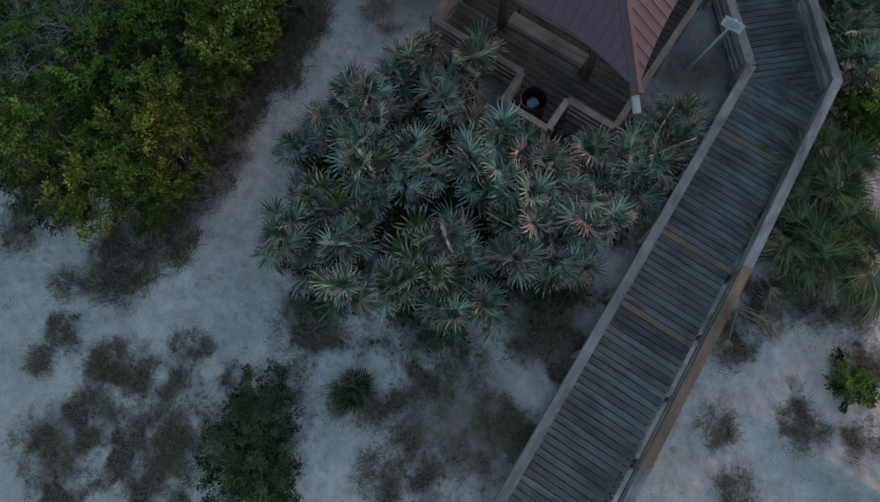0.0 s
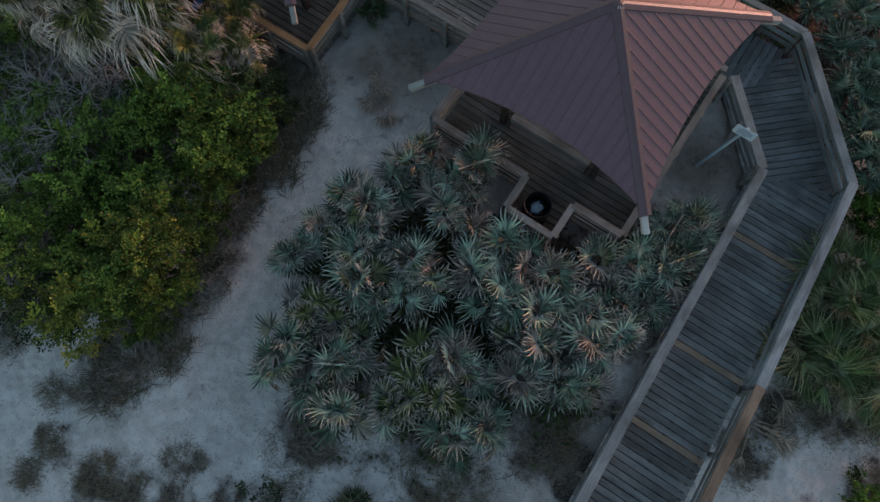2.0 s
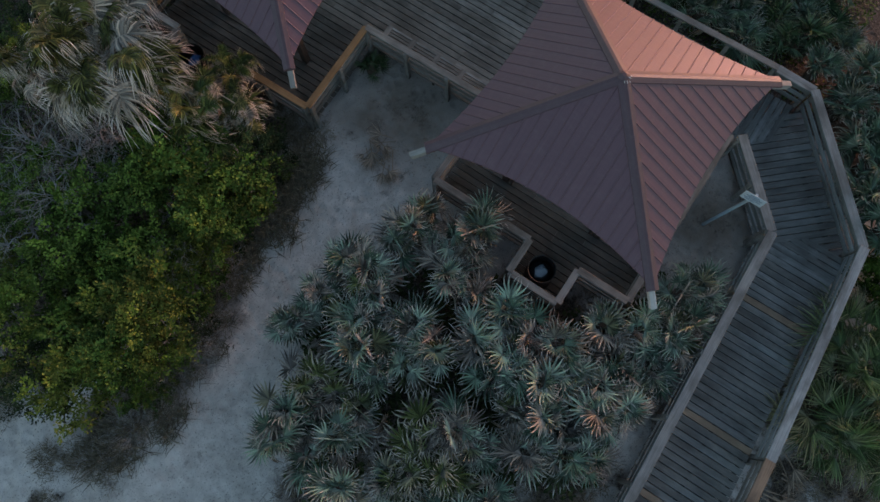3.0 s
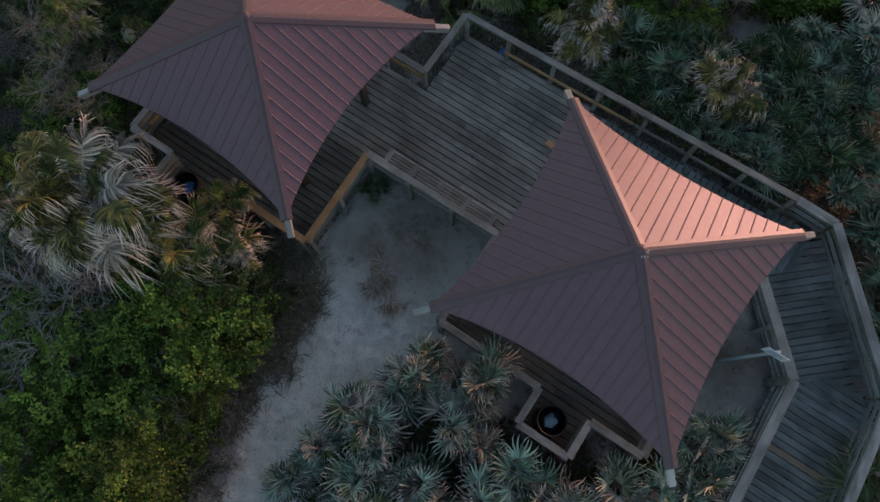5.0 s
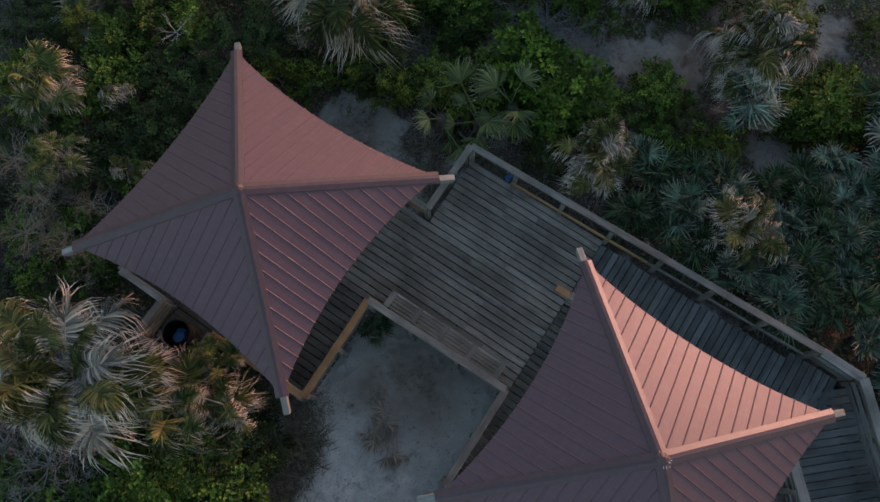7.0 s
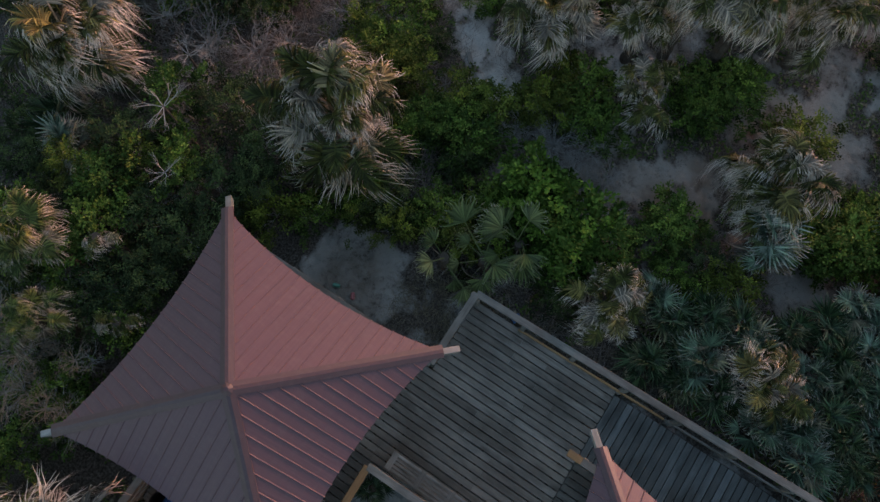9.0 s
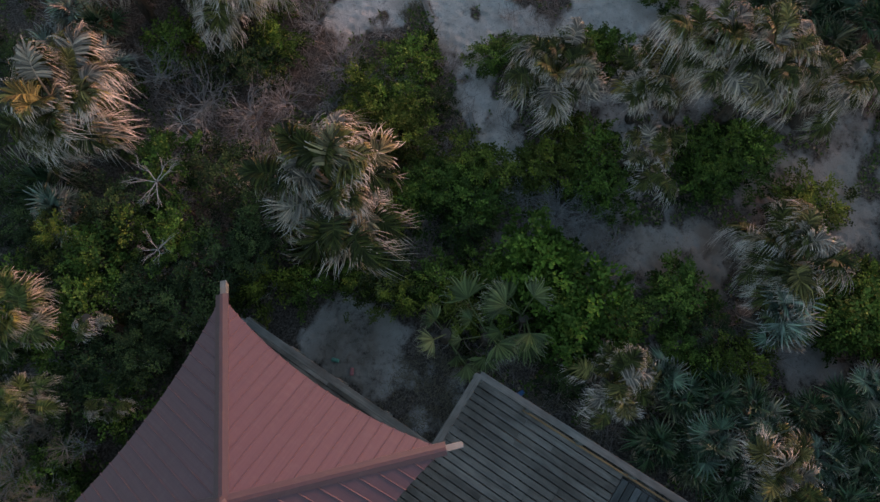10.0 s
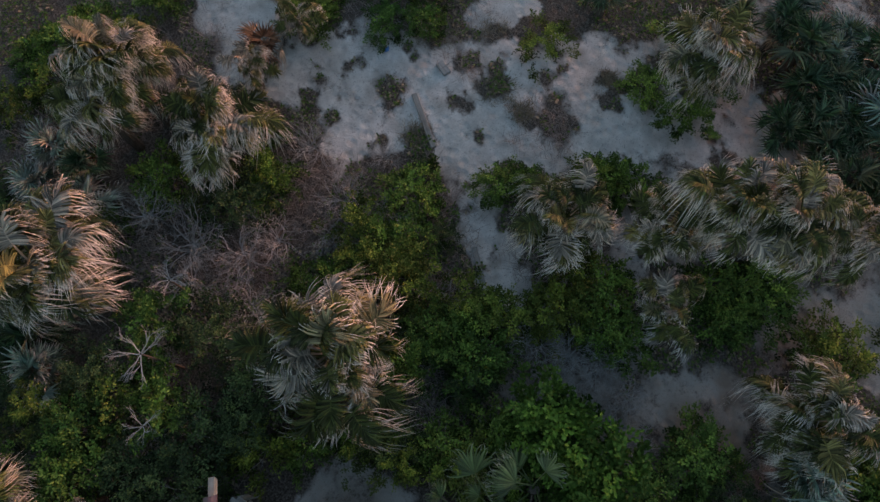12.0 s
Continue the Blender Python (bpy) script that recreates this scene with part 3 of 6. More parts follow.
def pavilion_bench(cx, cy, turn):
    """A bench between two roof posts: a board seat, a slatted back that leans in, and boarded ends."""
    t = base_empty("slatted_bench", pose(cx, cy, DECK_Z, 0, 0, turn), "weathered slatted bench with a low back between roof posts", "bench", "pavilion benches")
    for k in range(2):
        part("seat_board", block(1.94, 0.15, 0.038, 0.005), WOOD_GREY, t, "", pose(0, 1.14 - 0.157 * k, 0.44))
    for k in range(6):
        part("back_slat", block(1.9, 0.07, 0.03, 0.004), WOOD_GREY, t, "", pose(0, 0.93 - 0.066 * k, 0.82 + 0.036 * k, -28, 0, 0))
    for x in (-0.98, 0.98):
        part("end_board", block(0.04, 0.46, 0.42, 0.006), WOOD_DARK, t, "", pose(x, 1.0, 0.21))
        beam("back_stay", (x * 0.93, 0.86, 0.02), (x * 0.93, 0.62, 0.96), 0.05, 0.07, WOOD_DARK, t)
    part("apron", block(1.92, 0.035, 0.12, 0.004), WOOD_GREY, t, "", pose(0, 1.2, 0.36))
    return t


pavilion_bench(*PAV_A, -90)


# ---------------------------------------------------------------- railings
LEVELS = itertools.cycle((0.0, 0.004, 0.008))      # caps that meet lie a little above one another
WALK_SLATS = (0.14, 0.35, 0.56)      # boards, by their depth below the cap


def railing(points, cap=None, posts=1.1, slats=(0.22, 0.42, 0.62), slat_side=1, cap_mat=WOOD_GREY, slat_mat=WOOD_GREY, label="", wide=0.145):
    """Guard rail along one line from a to b (plan), boards on the deck side."""
    (ax, ay), (bx, by) = points
    L = math.hypot(bx - ax, by - ay)
    ux, uy = (bx - ax) / L, (by - ay) / L
    nx, ny = -uy * slat_side, ux * slat_side
    r = base_empty("railing", pose(ax, ay, 0), label or "weathered grey timber railing with a flat cap", "railing", "deck railings")
    z0 = (CAP_Z if cap is None else cap) + next(LEVELS)
    ox, oy = nx * (wide - 0.145) / 2, ny * (wide - 0.145) / 2
    beam("cap", (ox, oy, z0 - 0.02), (bx - ax + ox, by - ay + oy, z0 - 0.02), wide, 0.04, cap_mat, r)
    k = max(1, round(L / posts))
    for i in range(k + 1):
        d = min(max(L * i / k, 0.06), L - 0.06)
        x, y = ux * d - nx * 0.05, uy * d - ny * 0.05
        low = min(floor_z(ax + x, ay + y) - 0.1, DECK_Z - 0.3)
        part("post", block(0.09, 0.09, z0 - 0.042 - low), WOOD_GREY, r, "", pose(x, y, (z0 - 0.042 + low) / 2, 0, 0, math.degrees(math.atan2(uy, ux))))
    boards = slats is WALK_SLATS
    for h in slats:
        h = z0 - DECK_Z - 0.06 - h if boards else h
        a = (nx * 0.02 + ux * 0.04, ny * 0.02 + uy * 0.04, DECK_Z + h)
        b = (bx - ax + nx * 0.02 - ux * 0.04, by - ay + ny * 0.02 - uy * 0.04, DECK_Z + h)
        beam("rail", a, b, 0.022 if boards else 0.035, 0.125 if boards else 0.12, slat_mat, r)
    return r


# the wide deck and the walk past the first pavilion
NE, N2, N3 = (-7.38, -4.37), (-7.53, 3.62), (-7.5, 4.5)
RO, RI = (-4.93, 6.85), (-4.2, 5.15)                       # corners where the ramp begins
railing((NE, N2), posts=1.13, slats=(), slat_side=1)
railing((N2, N3), cap_mat=WOOD_COOL, slat_mat=WOOD_COOL, slat_side=-1, posts=0.9, slats=WALK_SLATS, wide=0.195)
railing((N3, RO), cap_mat=WOOD_COOL, slat_mat=WOOD_COOL, slat_side=-1, posts=1.2, slats=WALK_SLATS, wide=0.195)
railing((RO, (-0.28, 7.18)), cap_mat=WOOD_COOL, slat_mat=WOOD_COOL, slat_side=-1, posts=1.5, cap=1.12, slats=WALK_SLATS, wide=0.195)
railing(((-0.28, 7.18), (4.05, 7.41)), slat_side=-1, posts=1.5, cap=1.12, cap_mat=WOOD_TAN, label="weathered timber railing with a tan cap board", slats=WALK_SLATS, wide=0.195)
railing(((4.05, 7.41), (6.6, 7.55)), cap_mat=WOOD_COOL, slat_mat=WOOD_COOL, slat_side=-1, posts=1.5, cap=1.12, slats=WALK_SLATS, wide=0.195)
railing((RI, (7.2, 5.52)), cap_mat=WOOD_COOL, slat_mat=WOOD_COOL, slat_side=1, posts=1.5, cap=1.12, slats=WALK_SLATS, wide=0.195)
railing(((-5.72, 3.68), RI), cap_mat=WOOD_COOL, slat_mat=WOOD_COOL, slat_side=1, posts=1.0, slats=WALK_SLATS, wide=0.195)
railing((NE, (-5.72, -4.36)), slat_side=1, posts=1.7, slats=())
new_pine = base_empty("repair_rail", pose(-7.31, -3.3, 0.6), "new yellow pine rail fixed to the railing posts", "railing")
beam("board", (0, 0, 0), (-0.06, 3.3, 0), 0.035, 0.09, WOOD_NEW, new_pine)
old_rail = base_empty("lower_rail", pose(-7.37, 0.02, 0.6), "weathered grey lower rail fixed to the railing posts", "railing")
beam("board", (0, 0, 0), (-0.07, 3.56, 0), 0.035, 0.09, WOOD_GREY, old_rail)
new_slat = base_empty("repair_rail", pose(-3.4, -8.74, 0.75), "new yellow pine rail inside the railing", "railing")
beam("board", (0, 0, 0), (1.9, 0, 0), 0.035, 0.09, WOOD_NEW, new_slat)
# second pavilion's deck
railing(((-5.72, -4.36), (-5.72, -8.85)), slat_side=1, slats=(0.5,), slat_mat=WOOD_NEW, label="weathered railing with one new yellow pine rail")
railing(((-5.72, -8.85), (-1.2, -8.82)), slat_side=1)
railing(((-1.2, -8.82), (-1.2, -7.72)), slat_side=1, posts=1.1)
railing(((-1.2, -7.72), (-0.36, -7.72)), slat_side=1, posts=0.8)
railing(((-0.36, -7.72), (-0.36, -6.47)), slat_side=1, posts=1.2)
railing(((-0.36, -6.47), (-1.2, -6.47)), slat_side=1, posts=0.8)
railing(((-1.2, -6.47), (-1.24, -4.22)), slat_side=1, cap_mat=WOOD_NEW, label="railing with a new yellow pine cap")
railing(((-1.24, -4.22), (-3.48, -4.28)), slat_side=1, cap_mat=WOOD_NEW, label="railing with a new yellow pine cap")
railing(((-3.48, -4.28), (-3.52, -1.06)), slat_side=1)
railing(((-3.52, -1.06), (-1.4, -1.06)), slat_side=1)
# first pavilion's deck
railing(((-1.4, -1.06), (-1.4, 1.25)), slat_side=1)
railing(((-1.4, 1.25), (-0.61, 1.25)), slat_side=1, posts=0.8)
railing(((-0.61, 1.25), (-0.61, 2.37)), slat_side=1, posts=1.1)
railing(((-0.61, 2.37), (-1.4, 2.37)), slat_side=1, posts=0.8)
railing(((-1.4, 2.37), (-1.4, 3.5)), slat_side=1)
railing(((-1.4, 3.5), (-5.62, 3.5)), slat_side=1)
railing(((-5.77, 3.5), (-5.77, -1.0)), slat_side=1, label="weathered railing between pavilion and walk")
stub = base_empty("rail_stub", pose(-5.77, -1.3, CAP_Z - 0.02), "new yellow pine rail end beyond the roof", "railing")
beam("board", (0, 0, 0), (0, 0.3, 0), 0.14, 0.04, WOOD_NEW, stub)
beam("post", (0, 0.2, -0.83), (0, 0.2, -0.02), 0.09, 0.09, WOOD_GREY, stub)


def deck_bench():
    b = base_empty("slatted_bench", pose(-3.79, -2.66, DECK_Z), "long weathered slatted bench along the deck railing", "bench")
    for k in range(5):
        part("slat", block(2.66, 0.052, 0.035, 0.004), WOOD_GREY, b, "", pose(-0.15 + 0.073 * k, 0, 0.43, 0, 0, 90))
    for y in (-1.32, -0.68, -0.02, 0.64, 1.3):
        part("batten", block(0.36, 0.12, 0.04, 0.004), WOOD_GREY, b, "", pose(0, y, 0.436))
        part("leg", block(0.3, 0.06, 0.41, 0.004), WOOD_DARK, b, "", pose(0, y, 0.206))
    return b


deck_bench()


# ---------------------------------------------------------------- sign, drums and small things
def trail_sign():
    s = base_empty("trail_sign", pose(-4.06, 4.11, floor_z(-4.06, 4.11)), "small white sign with dark lettering on a slim metal post", "sign")
    beam("post", (0, 0, -0.1), (-0.12, 0.25, 2.08), 0.05, 0.05, SIGN_POST, s, 0.004)
    m = Matrix(((0, 0, 1), (1, 0, 0), (0, 1, 0))).to_4x4()
    m.translation = (-0.08, 0.25, 1.95)
    panel = part("panel", block(0.43, 0.31, 0.012, 0.004), SIGN_WHITE, s, "white sign panel", m)
    for k, (w, x) in enumerate(((0.18, 0.0), (0.31, 0), (0.27, 0.01), (0.32, 0), (0.2, -0.04))):
        part("line_of_text", block(w, 0.017, 0.003, 0), SIGN_INK, panel, "", pose(x, 0.1 - 0.048 * k, 0.0075))
    return s


trail_sign()


def drum(x, y, content, label):
    d = base_empty("trash_drum", pose(x, y, DECK_Z), label, "trash bin", "trash drums")
    bm = bmesh.new()
    prof = [(0.0, 0.02), (0.27, 0.02), (0.272, 0.0), (0.282, 0.0), (0.285, 0.05), (0.278, 0.07), (0.278, 0.26), (0.29, 0.28), (0.278, 0.3), (0.278, 0.52), (0.29, 0.54),
            (0.278, 0.56), (0.278, 0.78), (0.288, 0.8), (0.284, 0.815), (0.268, 0.8), (0.266, 0.06), (0.0, 0.06)]
    vs = [bm.verts.new((r, 0, z)) for r, z in prof]
    es = [bm.edges.new((vs[k], vs[k + 1])) for k in range(len(vs) - 1)]
    bmesh.ops.spin(bm, geom=vs + es, axis=(0, 0, 1), cent=(0, 0, 0), steps=28, angle=math.tau)
    bmesh.ops.remove_doubles(bm, verts=bm.verts, dist=0.0005)
    part("drum", bm, DRUM_STEEL, d, "black steel drum")
    rng = random.Random(int(abs(x * 100)))
    bm = bmesh.new()
    bmesh.ops.create_uvsphere(bm, u_segments=18, v_segments=10, radius=0.25)
    for v in bm.verts:
        k = 1 + 0.1 * noise.noise(v.co * 9)
        v.co = Vector((v.co.x * k, v.co.y * k, max(-0.5, v.co.z) * 0.6 * k + 0.45))
    part("bin_liner", bm, BAG_DARK, d, "black bin liner")
    bm = bmesh.new()
    bmesh.ops.create_icosphere(bm, subdivisions=2, radius=0.15)
    for v in bm.verts:
        k = 1 + 0.5 * noise.noise(v.co * 8 + Vector((x, y, 0)))
        v.co = Vector((v.co.x * k * 0.95, v.co.y * k * 0.8, v.co.z * 0.5 * k + 0.6))
    part("rubbish", bm, content, d)
    return d


drum(-1.02, 1.77, BAG_PALE, "open black steel trash drum with pale rubbish inside")
drum(-0.82, -7.05, BAG_BLUE, "open black steel trash drum with blue rubbish inside")


def drinks_can(x, y, material, label, turn):
    bm = bmesh.new()
    prof = [(0.0, 0.0), (0.025, 0.0), (0.033, 0.01), (0.033, 0.105), (0.026, 0.118), (0.0, 0.116)]
    vs = [bm.verts.new((r, 0, z)) for r, z in prof]
    es = [bm.edges.new((vs[k], vs[k + 1])) for k in range(len(vs) - 1)]
    bmesh.ops.spin(bm, geom=vs + es, axis=(0, 0, 1), cent=(0, 0, 0), steps=14, angle=math.tau)
    bmesh.ops.remove_doubles(bm, verts=bm.verts, dist=0.0003)
    ob = part("drinks_can", bm, material, None, label, pose(x, y, floor_z(x, y) + 0.045, 90, 0, turn) @ Matrix.Diagonal((1.35, 1.35, 1.35, 1)))
    return tagged(ob, label, "can")


def crumpled(name, x, y, size, material, label):
    bm = bmesh.new()
    bmesh.ops.create_icosphere(bm, subdivisions=2, radius=size)
    for v in bm.verts:
        k = 1 + 0.7 * noise.noise(v.co * 14 + Vector((x, y, 0)))
        v.co = Vector((v.co.x * k * 1.2, v.co.y * k * 0.7, max(v.co.z * 0.5 * k, -0.25 * size)))
    ob = part(name, bm, material, None, label, pose(x, y, floor_z(x, y) + 0.25 * size))
    return tagged(ob, label, "litter")


drinks_can(-6.09, -7.02, CAN_GREEN, "crushed green drinks can on the sand", 20)
drinks_can(-6.13, -6.7, CAN_RED, "crushed red drinks can on the sand", 120)
crumpled("plastic_bag", -7.58, -3.48, 0.1, BAG_BLUE, "crumpled blue plastic bag beside the deck")
crumpled("plastic_scrap", -11.4, -9.35, 0.09, LITTER_TEAL, "scrap of teal plastic among the shrubs")
crumpled("plastic_scrap", -15.9, -12.6, 0.07, BAG_BLUE, "small blue plastic scrap on the sand")


def timber_on_sand(name, a, b, w, h, label):
    t = beam(name, (*a, floor_z(*a) + h * 0.4), (*b, floor_z(*b) + h * 0.4), w, h, WOOD_GREY, None, 0.01)
    return tagged(t, label, "timber")


timber_on_sand("old_plank", (-15.2, -11.3), (-14.25, -10.1), 0.14, 0.07, "weathered grey plank lying on the sand")
timber_on_sand("old_plank", (-12.65, -7.95), (-12.0, -7.3), 0.12, 0.06, "weathered grey plank half buried beside the path")
timber_on_sand("driftwood_block", (-16.25, -11.25), (-16.1, -10.9), 0.2, 0.1, "bleached block of driftwood on the sand")


# ---------------------------------------------------------------- palms and palmettos
def fan_lists(rng, count, radius, petiole, spread, fused, droop, pitch, fold, curl, elev):
    """A fan leaf: a stalk along +x, then one pleated blade that splits into pointed segments."""
    V, F, A, T = [], [], [], []
    steps = 5
    w = 0.011 + 0.008 * radius

    def add(p, s, tone):
        V.append(tuple(p))
        A.append(s)
        T.append(tone)
        return len(V) - 1

    for k in range(steps + 1):
        s = k / steps
        for dy, dz in ((-w, 0), (0, w), (w, 0)):
            add((petiole * s, dy * (1.2 - 0.5 * s), -0.12 * petiole * s * s + dz), 0.05, 0.5)
        if k:
            i = 3 * k
            F += [(i - 3, i, i + 1, i - 2), (i - 2, i + 1, i + 2, i - 1)]
    end = 3 * steps + 1
    hub = Vector((petiole, 0, -0.12 * petiole + w))
    tilt = Matrix.Rotation(radians(pitch), 3, "Y")
    down = Vector((-math.sin(radians(elev)), 0, -math.cos(radians(elev))))
    da = 2 * radians(spread) / count
    sags = [droop * rng.uniform(0.55, 1.45) for _ in range(count)]
    tones = [rng.random() for _ in range(count)]
    reach = [rng.uniform(0.86, 1.08) for _ in range(count)]
    sides = [curl * rng.uniform(-1, 1) for _ in range(count)]

    def place(ang, s, sag, scale, lift):
        r = radius * (0.74 + 0.26 * math.cos(ang * 0.55)) * scale
        bend = sag * max(0.0, s - 0.3) ** 1.7
        d = r * s * (1 - 0.3 * min(1.0, bend))
        q = Vector((d * math.cos(ang), d * math.sin(ang), 0.07 * radius * (1 - math.cos(ang)) * s + lift))
        return hub + tilt @ q + down * (r * bend)

    body = (fused * 0.35, fused * 0.7, fused)
    edge, mid = [], []
    for b in range(count + 1):
        ang = -radians(spread) + b * da
        lo, hi = max(0, b - 1), min(count - 1, b)
        sag, tone = (sags[lo] + sags[hi]) / 2, (tones[lo] + tones[hi]) / 2
        edge.append([add(place(ang, s, sag, 1.0, fold * da * radius * s * 0.5), s, tone) for s in body])
    for i in range(count):
        ang = -radians(spread) + (i + 0.5) * da
        mid.append([add(place(ang, s, sags[i], 1.0, -fold * da * radius * s * 0.2), s, tones[i]) for s in body])
    for i in range(count):
        a, m, b = edge[i], mid[i], edge[i + 1]
        F += [(end, a[0], m[0]), (end, m[0], b[0])]
        for k in range(2):
            F += [(a[k], a[k + 1], m[k + 1], m[k]), (m[k], m[k + 1], b[k + 1], b[k])]
        last = (a[2], m[2], b[2])
        for s in (fused + (1 - fused) * 0.4, fused + (1 - fused) * 0.75):
            f = (s - fused) / (1 - fused)
            ang = -radians(spread) + (i + 0.5) * da + sides[i] * f * f
            wide = da * 0.5 * fused / s * (1 - f) ** 0.8
            now = tuple(add(place(ang + o * wide, s, sags[i], reach[i], fold * da * radius * (0.3 * abs(o) - 0.1) * (1 - f)), s, tones[i]) for o in (-1, 0, 1))
            F += [(last[0], now[0], now[1], last[1]), (last[1], now[1], now[2], last[2])]
            last = now
        tip = add(place(-radians(spread) + (i + 0.5) * da + sides[i] * 1.15, 1.0, sags[i], reach[i], 0), 1.0, tones[i])
        F += [(last[0], tip, last[1]), (last[1], tip, last[2])]
    return V, F, A, T


def plume_lists(rng, pairs, radius, petiole, arch, fold, droop, elev):
    """A cabbage palm frond: a stalk along +x, an arched rib, and folded segments off both sides of the rib."""
    V, F, A, T = [], [], [], []
    down = Vector((-math.sin(radians(elev)), 0, -math.cos(radians(elev))))
    w = 0.02

    def add(p, s, tone):
        V.append(tuple(p))
        A.append(s)
        T.append(tone)
        return len(V) - 1

    rib, heading, p = [], [], Vector((0, 0, 0))
    for k in range(17):
        s = k / 16
        bend = radians(-10 + 14 * min(1, s * 2) + arch * max(0, s - 0.5) ** 1.2)
        d = Vector((math.cos(bend), 0, -math.sin(bend)))
        rib.append(p.copy())
        heading.append(d)
        p = p + d * (petiole / 8 if k < 8 else radius * 0.62 / 8)
    for k, q in enumerate(rib):
        ww = w * (1.2 - 0.9 * k / 16)
        up = Vector((0, 0, 1))
        for dy, dz in ((-ww, 0), (0, ww), (ww, 0)):
            add(q + Vector((0, dy, 0)) + up * dz, 0.05, 0.75)
        if k:
            i = 3 * k
            F.extend([(i - 3, i, i + 1, i - 2), (i - 2, i + 1, i + 2, i - 1)])
    for side in (-1, 1):
        for k in range(pairs):
            if k % 4 == 0:
                sway, hook = rng.uniform(-0.5, 0.5), rng.uniform(-0.3, 0.9)
            s = k / (pairs - 1)
            x = 8 + 8 * s ** 0.8
            j = min(15, int(x))
            base = rib[j].lerp(rib[j + 1], x - j)
            ahead = heading[j]
            ang = radians(96 * (1 - s) ** 0.8 + 4) + rng.uniform(-0.07, 0.07)
            normal = Vector((0, 1, 0)).cross(ahead) * -1
            flat = ahead * math.cos(ang) + Vector((0, side * math.sin(ang), 0))
            d = (flat + normal * fold * math.sin(ang)).normalized()
            L = radius * (0.62 + 0.33 * math.sin(math.pi * (0.2 + 0.6 * s))) * rng.uniform(0.85, 1.1)
            if rng.random() < 0.08:
                continue
            sag, tone = droop * rng.uniform(0.5, 1.5), rng.random()
            wide = radius * 0.022
            across = d.cross(normal).normalized()
            twist = sway + rng.uniform(-0.2, 0.2)
            rows = []
            for s2, ww in ((0.0, 0.6), (0.22, 1.15), (0.42, 0.9), (0.66, 0.42), (0.86, 0.24)):
                drop = sag * max(0.0, s2 - 0.3) ** 1.6 + hook * max(0.0, s2 - 0.55)
                c = base + d * (L * s2 * (1 - 0.35 * min(1, drop))) + down * (L * drop) + across * (L * twist * s2 * s2)
                rows.append([add(c + across * (wide * ww * o) + normal * (wide * ww * 0.7 * abs(o)), s2, tone) for o in (-1, 0, 1)])
            for a, b in zip(rows, rows[1:]):
                F.extend([(a[0], b[0], b[1], a[1]), (a[1], b[1], b[2], a[2])])
            drop = sag * 0.7 ** 1.6 + hook * 0.45
            tip = add(base + d * (L * (1 - 0.35 * min(1, drop))) + down * (L * drop * 1.1) + across * (L * twist), 1.0, tone)
            F.extend([(rows[-1][0], tip, rows[-1][1]), (rows[-1][1], tip, rows[-1][2])])
    return V, F, A, T


def plume_set(name, material, variants, seed, **kw):
    out = []
    for k in range(variants):
        rng = random.Random(seed + k)
        args = {key: (rng.uniform(*v) if isinstance(v, tuple) else v) for key, v in kw.items()}
        args["pairs"] = int(args["pairs"])
        V, F, A, T = plume_lists(rng, **args)
        out.append(from_lists(name, V, F, material, A, T))
    return out


def fan_set(name, material, variants, seed, **kw):
    out = []
    for k in range(variants):
        rng = random.Random(seed + k)
        args = {key: (rng.uniform(*v) if isinstance(v, tuple) else v) for key, v in kw.items()}
        args["count"] = int(args["count"])
        V, F, A, T = fan_lists(rng, **args)
        out.append(from_lists(name, V, F, material, A, T))
    return out


STIFF = dict(count=(12, 16), radius=(0.46, 0.6), petiole=(0.2, 0.5), spread=(85, 125), fused=0.36, droop=(0.0, 0.3), pitch=(-5, 45), fold=1.0, curl=0.22, elev=0)
FANS_SILVER = fan_set("frond", LEAF_SILVER, 7, 100, **STIFF)
FANS_TAN = fan_set("frond", LEAF_TAN, 4, 150, **STIFF)
FANS_LONG = fan_set("frond", LEAF_LONG, 5, 190, count=(22, 28), radius=(0.55, 0.7), petiole=(0.3, 0.6), spread=(70, 105), fused=0.3, droop=(0.1, 0.6), pitch=(0, 40), fold=0.9, curl=0.25, elev=20)
FANS_TEAL = fan_set("frond", LEAF_TEAL, 5, 170, **STIFF)
FANS_OLIVE = fan_set("frond", LEAF_OLIVE, 5, 230, **STIFF)
FANS_GREEN = fan_set("frond", LEAF_GREEN, 6, 200, **STIFF)
FANS_SABAL = {e: plume_set("frond", LEAF_SABAL, 6, 300 + e, pairs=(27, 35), radius=(0.46, 0.62), petiole=(0.25, 0.78), arch=(50, 150), fold=(0.1, 0.5), droop=(0.6, 2.3), elev=e) for e in (70, 35, 0)}
FANS_FRESH = {e: plume_set("frond", LEAF_FRESH, 6, 600 + e, pairs=(27, 35), radius=(0.46, 0.62), petiole=(0.25, 0.78), arch=(50, 150), fold=(0.1, 0.5), droop=(0.6, 2.3), elev=e) for e in (70, 35, 0)}
FANS_DEAD = fan_set("dead_frond", LEAF_DEAD, 4, 400, count=(13, 16), radius=(0.4, 0.5), petiole=(0.35, 0.5), spread=(80, 120), fused=0.35, droop=(0.9, 1.6), pitch=(30, 60), fold=0.8, curl=0.7, elev=0)


